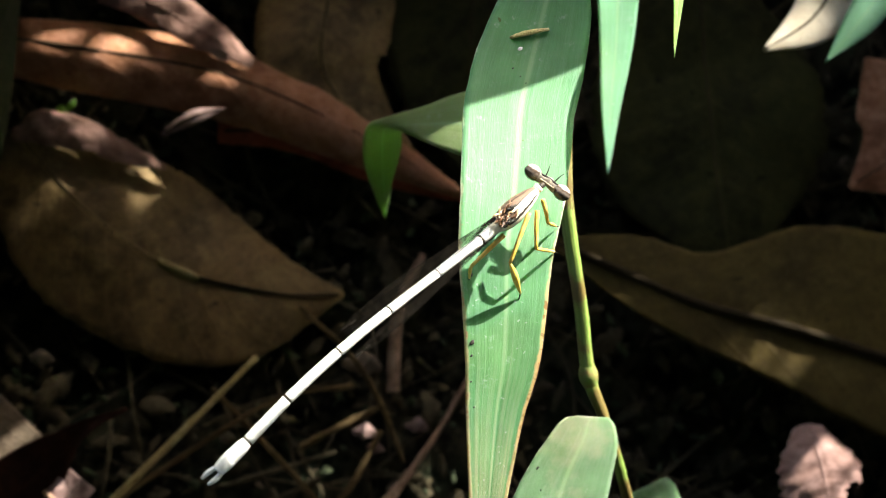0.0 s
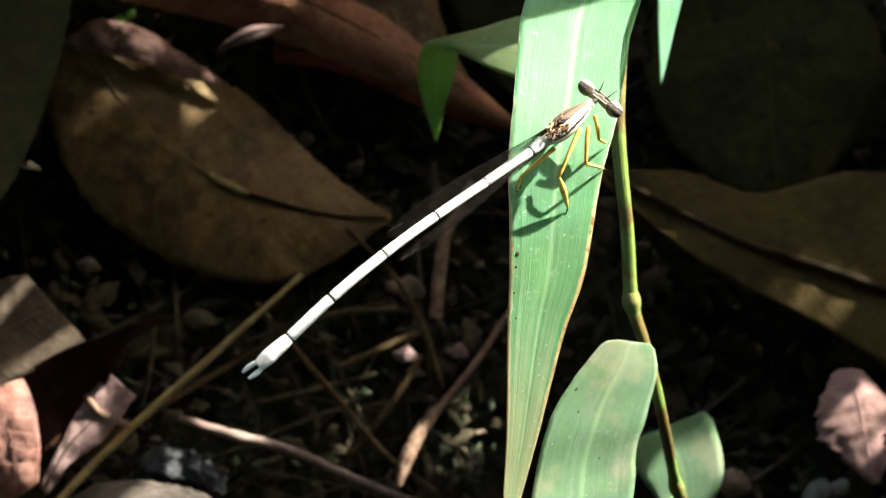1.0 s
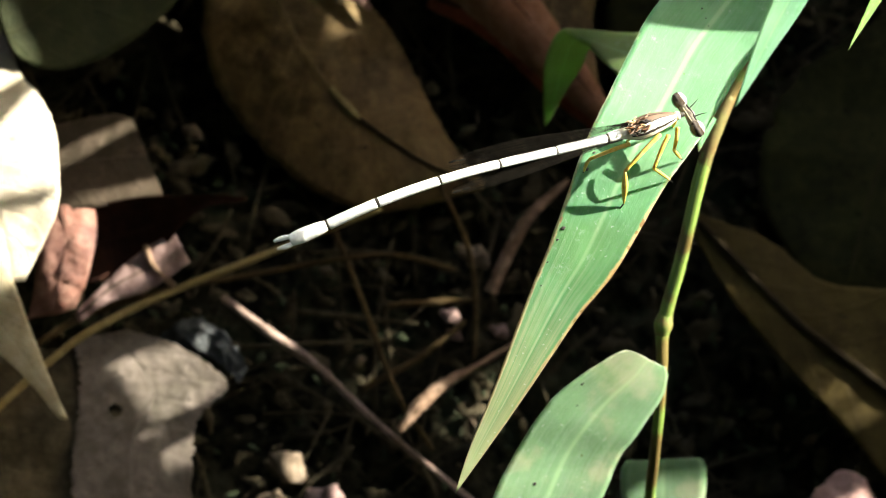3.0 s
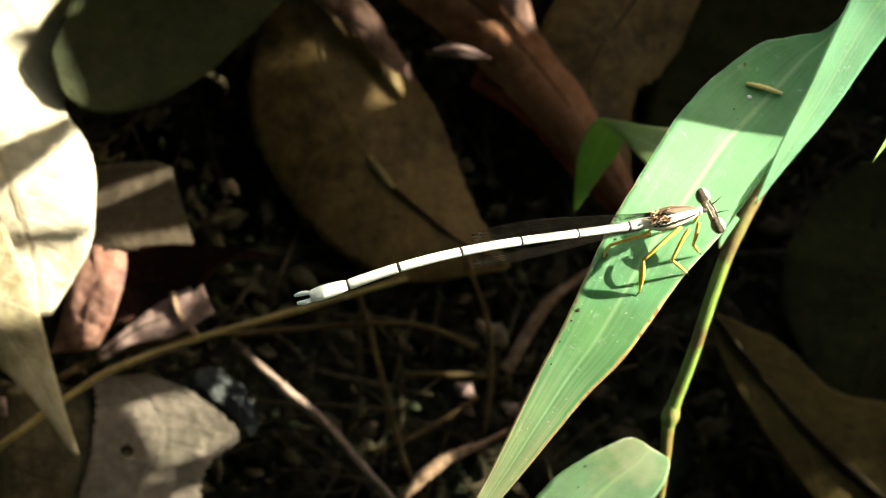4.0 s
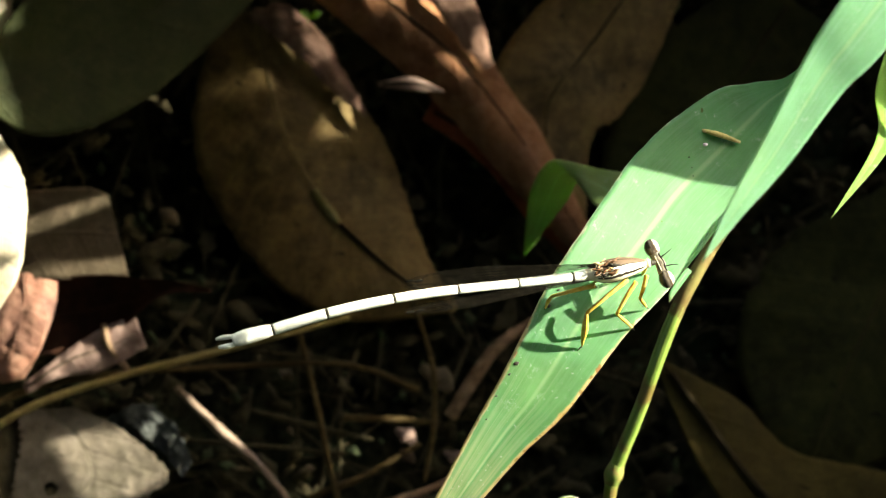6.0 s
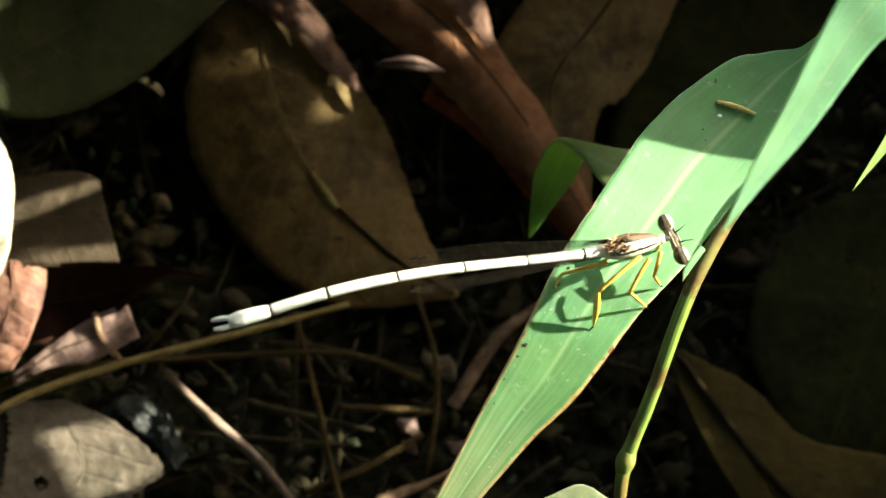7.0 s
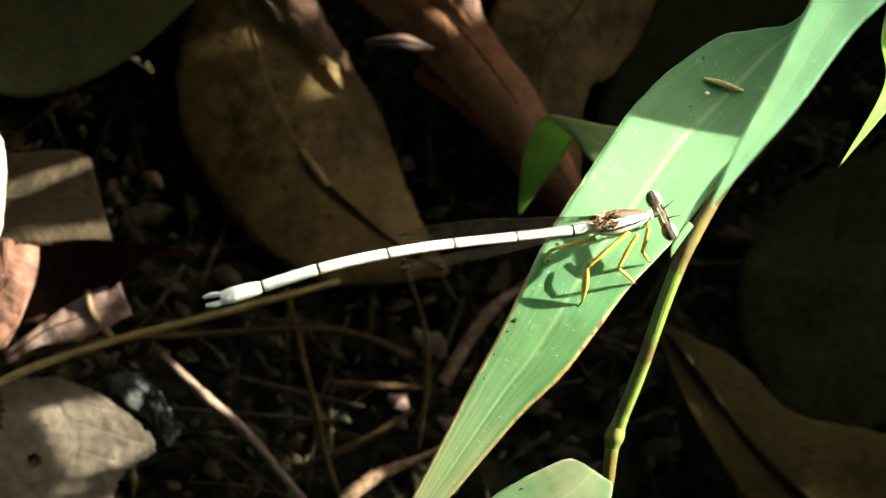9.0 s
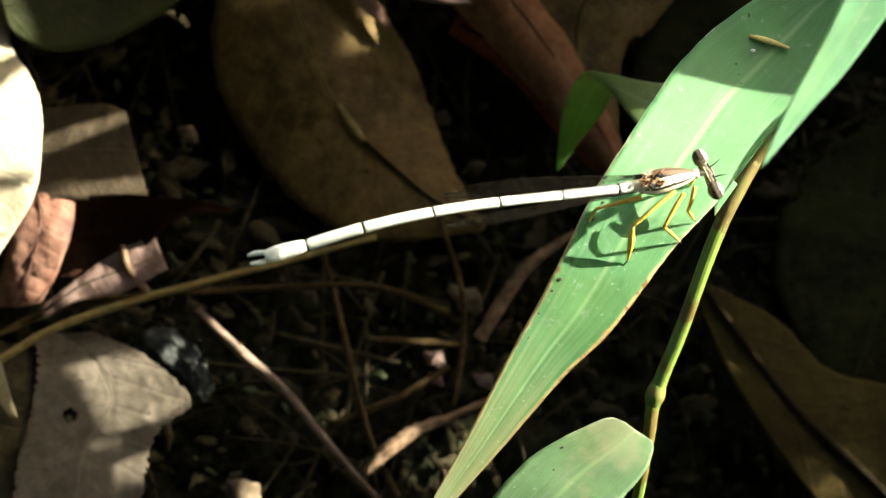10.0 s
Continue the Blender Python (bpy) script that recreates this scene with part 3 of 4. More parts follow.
    solid("leaf", collar, M_GRASS, plant, label="small pale green bract at the stem")
    third = blade([(14.4, -17.0, 18.5), (14.3, -18.4, 18.2), (13.9, -22.4, 17), (12.7, -25.6, 16), (11.9, -27.4, 15)], [4.3, 4.9, 4.5, 2.6, 0.05], nu=26, nv=10, keel=0.08, wave=0.2, seed=7)
    solid("leaf", third, M_GRASS_LOW, plant, label="short rounded pale green leaf")
    return plant


build_plant()


# ---- damselfly ----
BODY = [(-0.4, 5.25, 82.1), (-1.79, 4.93, 82.34), (-6.63, 4.05, 82.98), (-12.03, 2.95, 84.5), (-17.51, 1.75, 85.3), (-23.01, 0.31, 85.2), (-27.35, -1.02, 84.1), (-30.6, -1.95, 83.5)]


def build_damselfly():
    fly = holder("damselfly", (0.0, 0.0, 78.0), "slender white damselfly with brown thorax and yellow legs", "damselfly")
    rad = [(0.52, 0.46), (0.44, 0.40), (0.40, 0.39), (0.40, 0.40), (0.41, 0.43), (0.44, 0.47), (0.56, 0.62)]
    for i in range(7):
        a, b = np.array(BODY[i]), np.array(BODY[i + 1])
        p = BODY[max(i - 1, 0)], BODY[i], BODY[i + 1], BODY[min(i + 2, 7)]
        m = 0.5 * (a + b) + 0.0625 * (a + b - np.array(p[0]) - np.array(p[3])) * (0 < i < 6)
        d = unit(b - a)
        r0, r1 = rad[i]
        if i == 6:
            shape = tube([a + d * 0.1, a + d * 0.7, m, b - d * 0.9, b], [r0 * 0.8, r0, r1, r1 * 1.02, r1 * 0.8], 16, 22, 0.05, i)
        else:
            shape = tube([a + d * 0.08, a + d * 0.35, m, b - d * 0.35, b - d * 0.08], [r0 * 0.86, r0, 0.5 * (r0 + r1), r1, r1 * 0.9], 16, 20, 0.03, i)
        solid("abdomen_segment", shape, M_WHITE, fly)
        if i < 6:
            solid("joint_ring", tube([b - d * 0.14, b, b + d * 0.14], [r1 * 0.9, r1 * 0.97, r1 * 0.9], 16, 4), M_BLACK, fly, "black ring between abdomen segments")
    for s in (-1, 1):
        e = np.array(BODY[-1])
        w = np.array((0.18, -0.55, 0.12)) * s * 0.62
        solid("tail_appendage", tube([e + w, e + w * 1.15 + np.array((-0.6, -0.1, -0.15)), e + w + np.array((-1.25, -0.22, -0.3))], [0.2, 0.22, 0.12], 10, 10), M_WHITE, fly)
    solid("waist", tube([(-1.1, 5.08, 82.2), (-0.2, 5.3, 82.1), (0.7, 5.5, 82.1), (1.4, 5.7, 82.0)], [0.45, 0.56, 0.70, 0.8], 14, 12, 0.1, 8), M_CREAM, fly, "cream waist joint behind the thorax")
    # thorax: a lofted body with stripes laid along its sides
    x = unit(np.array((5.3, 1.55, -0.9)))
    rear, front = np.array((0.1, 5.3, 82.0)), np.array((4.75, 6.62, 81.35))
    body = tube([rear, rear + x * 1.0 + (0, 0, 0.1), rear + x * 2.3 + (0, 0, 0.15), front - x * 0.9, front], [0.55, 0.95, 1.02, 0.72, 0.40], 20, 26, 0.02, 3, 1.15)
    thorax = solid("thorax", body, M_THORAX, fly, label="brown thorax with cream side stripes")
    rnd = random.Random(4)
    for n in range(34):
        c = rear + x * rnd.uniform(-0.1, 2.0) + np.array((0.0, rnd.uniform(-0.6, 0.75), 0.0))
        c[2] = 82.5 + 0.5 * math.cos((c[1] - 5.7) * 1.2) + rnd.uniform(-0.05, 0.15)
        r = rnd.uniform(0.05, 0.12)
        e = unit(x + np.array((0, rnd.uniform(-0.9, 0.9), rnd.uniform(-0.3, 0.5)))) * rnd.uniform(0.25, 0.55)
        bow = np.array((0, rnd.uniform(-0.15, 0.15), rnd.uniform(0.0, 0.18)))
        solid("wing_base", tube([c - e, c + bow, c + e], [r * 0.4, r, r * 0.5], 7, 8, 0.4, n), (M_RUST, M_BROWN, M_RUST, M_TENDON, M_BLACK, M_RUST)[n % 6], thorax)
    solid("prothorax", ball((5.1, 6.75, 81.15), (0.34, 0.42, 0.36), x), M_CREAM, fly, "cream prothorax with dark back")
    solid("neck", tube([(5.2, 6.75, 81.2), (5.75, 6.88, 80.95)], [0.30, 0.22], 10, 4), M_BLACK, fly)
    # head
    e0, e1 = np.array((5.66, 8.30, 80.35)), np.array((6.89, 5.55, 80.55))
    ax = unit(e1 - e0)
    c = 0.5 * (e0 + e1)
    head = solid("head", tube([e0 + ax * 0.3, c - ax * 0.5, c + np.array((0.1, 0, 0.05)), c + ax * 0.5, e1 - ax * 0.3], [0.52, 0.42, 0.46, 0.42, 0.52], 14, 18, 0.04), M_HEAD, fly, "black and cream barred head")
    fwd = unit(np.cross((0, 0, 1.0), ax))
    for e, s in ((e0, -1), (e1, 1)):
        solid("eye", ball(e, (0.66, 0.80, 0.74), fwd + np.array((0, 0, 0.25)), (0, 0, 1), 24, 24), M_EYE, head, "round banded grey-brown eye")
    solid("face_bar", tube([c - ax * 0.85 + fwd * 0.24 + np.array((0, 0, 0.34)), c + fwd * 0.3 + np.array((0, 0, 0.40)), c + ax * 0.85 + fwd * 0.24 + np.array((0, 0, 0.34))], [0.09, 0.08, 0.09], 8, 10), M_BLACK, head)
    solid("face_bar", tube([c - ax * 0.7 - fwd * 0.2 + np.array((0, 0, 0.42)), c - fwd * 0.2 + np.array((0, 0, 0.46)), c + ax * 0.7 - fwd * 0.2 + np.array((0, 0, 0.42))], [0.05, 0.03, 0.05], 8, 10), M_CREAM, head)
    for s in (-1, 1):
        b = c + ax * 0.45 * s + fwd * 0.3 + np.array((0, 0, 0.3))
        solid("antenna", tube([b, b + fwd * 0.5 + ax * 0.1 * s + np.array((0, 0, 0.25)), b + fwd * 1.1 + ax * 0.3 * s + np.array((0, 0, 0.3))], [0.07, 0.045, 0.02], 6, 8), M_BLACK, head)
    # legs: coxa, knee, ankle, foot
    legs = {
        "hind": [(3.3, 5.2, 81.2), (1.5, 3.7, 81.0), (-0.1, 2.3, 80.3), (-0.05, 1.2, 79.3), (0.0, -0.05, 77.75), (-0.45, -0.55, 77.35)],
        "mid": [(4.1, 5.1, 81.0), (3.3, 3.8, 80.7), (2.6, 2.4, 80.0), (3.5, 2.1, 78.9), (4.5, 1.8, 77.6), (4.8, 1.6, 77.3)],
        "front": [(5.1, 5.8, 80.7), (4.95, 4.8, 80.2), (4.8, 4.0, 79.4), (5.3, 3.85, 78.5), (5.8, 3.7, 77.5), (6.1, 3.6, 77.2)],
        "hind_far": [(0.4, 4.5, 81.5), (-1.4, 4.05, 81.2), (-3.2, 3.6, 80.6), (-3.3, 3.4, 79.4), (-3.2, 3.2, 77.7), (-3.4, 3.0, 77.3)],
        "mid_far": [(3.6, 6.2, 81.0), (2.8, 6.1, 80.0), (2.0, 6.0, 78.9), (1.6, 5.9, 78.0), (1.2, 5.8, 76.9), (0.9, 5.7, 76.6)],
        "front_far": [(4.7, 6.7, 80.7), (5.2, 7.0, 79.8), (5.6, 7.1, 78.6), (5.7, 7.0, 77.4), (5.8, 6.9, 76.0), (5.9, 6.8, 75.8)],
    }
    for key, p in legs.items():
        p = [np.array(q) for q in p]
        leg = solid("leg", tube(p[:3], [0.20, 0.19, 0.14], 8, 10, 0.06), M_YELLOW, fly, "thin orange-yellow leg")
        wide = 0.31 if key == "hind" else 0.16
        solid("shin", tube(p[2:5], [0.12, wide, 0.09], 8, 12), M_YELLOW, leg)
        solid("foot", tube([p[4], 0.5 * (p[4] + p[5]), p[5]], [0.07, 0.06, 0.03], 6, 6), M_BLACK, leg)
        for k in range(5):
            f = 0.15 + 0.17 * k
            q = p[2] + (p[4] - p[2]) * f
            sp = np.array((0.28, 0.12, -0.1)) if k % 2 else np.array((-0.28, -0.1, -0.1))
            solid("bristle", tube([q, q + sp], [0.022, 0.008], 4, 2), M_BLACK, leg)
    # wings laid together along the abdomen
    roots = (np.array((0.6, 6.0, 83.0)), np.array((0.5, 5.9, 82.9)), np.array((0.4, 5.0, 82.2)), np.array((0.3, 5.05, 82.1)))
    specs = ((np.array((-17.0, 2.75, 85.9)), (0, 0.65, 0.75), 0.0), (np.array((-16.2, 2.8, 85.8)), (0, 0.8, 0.55), 0.25),
             (np.array((-16.6, 1.05, 84.0)), (0.02, -0.85, -0.2), 0.0), (np.array((-15.7, 1.2, 84.0)), (0, -0.7, -0.4), 0.2))
    for k, (tip, out, shift) in enumerate(specs):
        out, root = np.array(out), roots[k]
        m = [root + (tip - root) * f + out * b for f, b in ((0, 0), (0.12, 0.05), (0.35, 0.10), (0.65, 0.2), (0.9, 0.12), (1.0, 0.0))]
        hw = [w * (1.0 if k < 2 else 0.6) for w in (0.1, 0.24, 0.55, 0.85, 0.7, 0.05)]
        wing = solid("wing", blade(m, hw, side=[out, out], nu=36, nv=8, thick=0.012, wave=0.12, wscale=0.4, seed=k), M_WING, fly, label="clear folded wing with dark veins")
        wing.visible_shadow = False
        cen, wid = spline(m, 40), spline(hw, 40)[:, 0]
        for v in (-1.0, -0.62, -0.3, 0.05, 0.4, 0.72, 1.0):
            n1 = 40 if abs(v) in (1.0, 0.3) else 34
            pts = [cen[i] + out * wid[i] * v for i in range(2, n1, 4)]
            solid("vein", tube(pts, [0.035] + [0.016] * (len(pts) - 1), 4, 20), M_VEIN, wing)
        cross = []
        for i in range(5, 38):
            for v0, v1 in ((-1.0, -0.62), (-0.3, 0.05), (0.4, 0.72), (-0.62, -0.3), (0.05, 0.4), (0.72, 1.0)):
                j = i if (int(v0 * 100) // 7) % 2 else min(i + 1, 38)
                a = cen[j] + out * wid[j] * v0
                b = cen[j] + out * wid[j] * v1
                cross.append(tube([a, b], [0.006, 0.006], 3, 1))
        solid("cross_veins", join(*cross), M_VEIN, wing)
        q = cen[36] + out * wid[36] * 0.8
        solid("wing_spot", ball(q, (0.42, 0.12, 0.03), tip - root, np.cross(tip - root, out), 8, 10), M_VEIN, wing)
    return fly


build_damselfly()


# ---- leaf litter ----
def dead_leaf(label, mid, left, right, material, category="dead leaf", rib=0.2, rib_material=None, **kw):
    shape = blade(mid, left, right, **kw)
    ob = solid("dead_leaf", shape, material)
    tagged(ob, label, category, "fallen leaves")
    nu, nv = kw.get("nu", 36), kw.get("nv", 10)
    spine = [shape[0][i * (nv + 1) + nv // 2] + np.array((0, 0, 0.02)) for i in range(1, nu, max(nu // 10, 1))]
    solid("midrib", tube(spine, [rib, rib * 0.9, rib * 0.6, rib * 0.3], 8, 24, 0.1), rib_material or M_RIB, ob)
    return ob


def flat_leaf(label, edge_a, edge_b, material, rib=0.12, rib_material=None, **kw):
    """A fallen leaf given by its two edges."""
    shape = sheet(edge_a, edge_b, **kw)
    ob = tagged(solid("dead_leaf", shape, material), label, "dead leaf", "fallen leaves")
    nu, nv = kw.get("nu", 36), kw.get("nv", 12)
    spine = [shape[0][i * (nv + 1) + nv // 2] + np.array((0, 0, 0.02)) for i in range(1, nu, max(nu // 10, 1))]
    solid("midrib", tube(spine, [rib, rib * 0.9, rib * 0.6, rib * 0.3], 8, 24, 0.1), rib_material or M_RIB, ob)
    return ob


def midrib(leaf, pts, rad, material):
    solid("leaf_stalk", tube(pts, rad, 8, 20, 0.1), material, leaf)


def build_litter():
    a = dead_leaf("large olive-brown dead leaf with a yellowish midrib", [(-23.5, 55, 1.5), (-20.5, 43, 0), (-15.2, 33.6, -3), (-8, 26.5, -4), (2.2, 21, -5)],
                  [3.0, 9.5, 11.2, 8.0, 0.3], [4.5, 10.2, 10.5, 8.4, 0.3], M_BIG, rib=0.07, nu=60, nv=20, cup=-0.24, wave=0.8, wscale=0.12, ragged=0.04, thick=0.3, seed=1, side=[(-1, -0.2, 0.0), (-0.96, -0.3, 0), (-0.85, -0.5, -0.02), (-0.7, -0.7, 0), (-0.6, -0.8, 0)])
    midrib(a, [(-15.6, 34.4, -2.6), (-14.0, 32.3, -2.9), (-12.4, 30.4, -3.1)], [0.4, 0.55, 0.35], M_TWIG)
    midrib(a, [(-12.6, 30.6, -3.1), (-8, 26.7, -3.6), (-3.7, 23.7, -4.2), (1.5, 21.2, -4.8)], [0.30, 0.28, 0.24, 0.18], M_RIB)
    flat_leaf("broad dark green leaf lying over a pale leaf", [(-54.0, 39.9, 14.4), (-54.0, 43, 14.4), (-51, 49.8, 13.6), (-42, 57, 12), (-28, 65, 8), (-14, 71, 4)],
              [(-53.9, 39.5, 14.4), (-52.4, 36.4, 14.0), (-47.9, 34.9, 13), (-41, 37.4, 11), (-33.5, 43.5, 9), (-24, 55, 6), (-14, 71, 4)], M_DARKGREEN, rib=0.06, rib_material=M_DARKGREEN, nu=54, nv=18, bulge=0.03, wave=0.4, wscale=0.08, ragged=0.01, thick=0.35, seed=2)
    flat_leaf("large bleached pale leaf with a rounded side", [(-72, 60, 11), (-72, 48, 12), (-72, 38, 12.6), (-71, 31, 13), (-69, 25, 13), (-66, 20, 12), (-62, 15.5, 11), (-56.5, 11.2, 10)],
              [(-51.5, 60, 11), (-52.0, 48, 12), (-52.9, 36.6, 12.7), (-50.6, 31.9, 13.4), (-49.3, 28.5, 13.6), (-49.1, 24.2, 13.2), (-49.8, 18.6, 12), (-54.0, 11.4, 10)], M_PALE, rib=0.1, rib_material=M_OLIVE, nu=70, nv=22, bulge=0.02, wave=0.6, wscale=0.13, ragged=0.012, thick=0.35, seed=3)
    flat_leaf("olive-tan dead leaf tapering to a long tip over a pale leaf", [(-72, 24, 14), (-70, 17, 14), (-67, 11.5, 13), (-63, 7.5, 11), (-58.5, 4.3, 9), (-54.9, 0.6, 7.4), (-51.6, -3.9, 5)],
              [(-61, 24.6, 15.4), (-58.9, 19.6, 15.4), (-57.1, 15.4, 14.4), (-55.2, 10.6, 12.4), (-53.9, 6.1, 9.6), (-52.5, 1.3, 7.6), (-50.7, -4.0, 5)], M_OLIVE, rib=0.08, rib_material=M_OLIVE, nu=60, nv=16, bulge=0.05, wave=0.4, wscale=0.2, ragged=0.015, thick=0.3, seed=22)
    flat_leaf("blunt grey-tan leaf fragment under a pale leaf", [(-57, 30.5, 3), (-48, 31.2, 3.5), (-42.6, 31.6, 4), (-40.2, 31.0, 4)], [(-57, 19.6, 3), (-48, 20.4, 4), (-41.5, 20.6, 4.5), (-37.3, 21.0, 4)], M_GREY, rib=0.1, rib_material=M_GREY, nu=30, nv=16, bulge=0.03, wave=0.5, wscale=0.2, ragged=0.03, seed=4)
    flat_leaf("curled reddish pink leaf fragment", [(-53, 21, 2.4), (-52.3, 16.5, 3.4), (-53.2, 12, 2.2), (-54.2, 8.6, 1.2)], [(-45.3, 21.4, 3.4), (-45.6, 17, 4.6), (-46.8, 12.6, 4), (-48.6, 9.4, 1.6)], M_RED, rib=0.08, rib_material=M_RED, nu=34, nv=16, bulge=0.12, wave=0.6, wscale=0.3, ragged=0.03, seed=5)
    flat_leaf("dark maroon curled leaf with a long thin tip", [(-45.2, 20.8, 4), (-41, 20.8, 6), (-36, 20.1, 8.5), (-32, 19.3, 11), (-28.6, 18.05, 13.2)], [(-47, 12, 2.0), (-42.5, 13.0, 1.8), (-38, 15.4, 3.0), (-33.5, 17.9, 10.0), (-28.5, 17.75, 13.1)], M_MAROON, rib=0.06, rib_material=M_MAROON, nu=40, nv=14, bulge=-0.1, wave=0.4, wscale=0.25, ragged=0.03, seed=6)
    flat_leaf("torn pinkish grey leaf scrap", [(-48.8, 8.8, 1.2), (-43.0, 13.4, 2.8), (-38.9, 15.9, 3.4), (-36.4, 16.7, 3.6)], [(-48.3, 7.6, 1.0), (-44.9, 9.5, 1.8), (-40.1, 10.4, 2.4), (-34.9, 13.2, 3.3)], M_PINKGREY, rib=0.12, rib_material=M_ROT, nu=30, nv=14, bulge=0.04, wave=0.6, wscale=0.4, ragged=0.06, seed=7)
    flat_leaf("grey-olive decaying leaf with a round hole", [(-49.6, 6.6, -2.4), (-48.8, 2.9, -1.6), (-49.6, -3.6, -1.6), (-50.8, -9.1, -2), (-51, -20, -3.4)], [(-43, 7.0, -2.4), (-37.4, 4.4, -1.2), (-31.8, -0.7, -1.2), (-35.6, -4.6, -1.8), (-36.8, -10, -2.2), (-38, -20, -3.6)],
              M_MOTTLED, rib=0.06, rib_material=M_GREYRIB, nu=110, nv=70, bulge=-0.01, wave=0.35, wscale=0.2, ragged=0.1, seed=8, holes=((-45.1, -2.7, 0.8),))
    flat_leaf("dark olive rotting leaf under a holed leaf", [(-70, 7, -4), (-70, -5, -4), (-68, -20, -5)], [(-49.2, 5.4, -3.0), (-48.2, -4.6, -2.6), (-49, -20, -4.4)], M_ROT, nu=34, nv=16, bulge=0.02, wave=0.8, wscale=0.2, ragged=0.03, seed=24)
    flat_leaf("mouldy blue-grey leaf shred on damp soil", [(-39, 6.4, -5), (-35, 8.0, -4), (-31, 5.4, -4.4), (-28.8, 1.4, -5.5)], [(-38, 3.0, -5.4), (-35, 4.0, -4.8), (-32, 2.0, -5), (-30, -0.4, -5.8)], M_MOULD, rib=0.05, rib_material=M_MOULD, nu=34, nv=14, bulge=0.1, wave=1.4, wscale=0.5, ragged=0.3, seed=25)
    r = dead_leaf("large yellow-brown leaf with a dark midrib", [(25.5, 14, 2.5), (30.5, 6.5, 4), (36, -1, 5), (44.5, -9.3, 6), (55, -20, 5), (66, -32, 3)], [0.6, 5.2, 6.8, 13.5, 15, 9], [0.6, 3.0, 4.4, 6.6, 9, 7], M_RIGHT, nu=60, nv=20, cup=-0.1, wave=0.6, wscale=0.11, ragged=0.03, thick=0.3, seed=9, side=[(-0.8, -0.6, 0), (-0.8, -0.6, 0), (-0.78, -0.62, 0), (-0.72, -0.7, 0), (-0.7, -0.7, 0), (-0.7, -0.7, 0)])
    midrib(r, [(26.5, 12.6, 3.2), (30.5, 6.6, 4.3), (36, -1, 5.3), (44.5, -9.3, 6.3), (55, -20, 5.3)], [0.35, 0.45, 0.5, 0.55, 0.6], M_RIB)
    dead_leaf("crumpled pinkish tan leaf tip catching the sun", [(39.7, -19.6, 6.0), (38.4, -23, 8.2), (37.2, -27, 8.4), (36.2, -32.6, 6)], [1.8, 4.2, 4.8, 0.4], [1.6, 4.4, 4.6, 0.4], M_SUNTIP, rib=0.05, rib_material=M_SUNTIP, nu=36, nv=16, cup=-0.25, wave=1.0, wscale=0.2, ragged=0.2, seed=10, holes=((40.4, -29.2, 1.4),))
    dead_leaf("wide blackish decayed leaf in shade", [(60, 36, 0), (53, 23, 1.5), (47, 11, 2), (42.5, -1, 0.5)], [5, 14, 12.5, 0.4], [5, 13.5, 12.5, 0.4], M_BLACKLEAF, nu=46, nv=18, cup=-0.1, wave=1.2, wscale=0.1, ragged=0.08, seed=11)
    dead_leaf("tan leaf edge lying on dark litter", [(76, 12, 3), (69, 4, 4), (60.5, 2.5, 3)], [6, 6.5, 0.3], [6, 6, 0.3], M_TAN, nu=30, nv=12, cup=-0.15, wave=0.5, ragged=0.03, seed=12)
    dead_leaf("long brown leaf rolled into a half tube", [(-22, 67, 3), (-12, 59.5, 4), (-2, 52, 3.8), (5.5, 44.5, 3), (11.5, 36.5, 2), (19.5, 24, 0.5)], [3.4, 4.4, 4.6, 4.2, 3.6, 0.6], [3.4, 4.4, 4.6, 4.4, 3.4, 0.6], M_TAN, nu=60, nv=18, cup=-0.75, wave=0.5, wscale=0.2, ragged=0.04, seed=13)
    dead_leaf("pinkish brown strip of torn leaf", [(-7, 65, 4.5), (-2, 59.6, 5.2), (1.5, 53.5, 5.4), (4.5, 48.6, 4.5)], [1.6, 2.6, 2.2, 0.6], [1.4, 2.2, 1.9, 0.5], M_SUNBROWN, rib=0.08, rib_material=M_SUNBROWN, nu=30, nv=12, cup=-0.2, wave=1.0, wscale=0.3, ragged=0.15, seed=14)
    dead_leaf("olive-brown leaf in deep shade", [(26, 66, 0), (18, 54, 1), (12, 44, 1), (16, 30, 0)], [5, 8, 7, 1], [5, 8, 7, 1], M_BIG, nu=40, nv=14, cup=-0.1, wave=0.8, ragged=0.05, seed=15)
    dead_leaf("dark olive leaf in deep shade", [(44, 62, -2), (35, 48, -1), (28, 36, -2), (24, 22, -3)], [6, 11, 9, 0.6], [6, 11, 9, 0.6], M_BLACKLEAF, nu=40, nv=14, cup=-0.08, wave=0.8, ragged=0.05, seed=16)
    dead_leaf("dark red-brown leaf standing on edge", [(-2, 45, -2), (6, 40, -1), (13, 31.5, -1), (21, 23, -2)], [2.0, 2.8, 2.4, 0.6], [1.5, 2.2, 2.0, 0.4], M_REDBROWN, nu=34, nv=10, roll=-40, cup=0.2, wave=0.6, wscale=0.2, ragged=0.06, seed=17)
    dead_leaf("small pale curled leaf sliver", [(-8.6, 46.9, 1), (-4.6, 46.6, 3), (-0.6, 45.9, 2.5)], [0.2, 0.9, 0.1], [0.2, 0.9, 0.1], M_PINKGREY, nu=16, nv=8, cup=-0.4, seed=18)
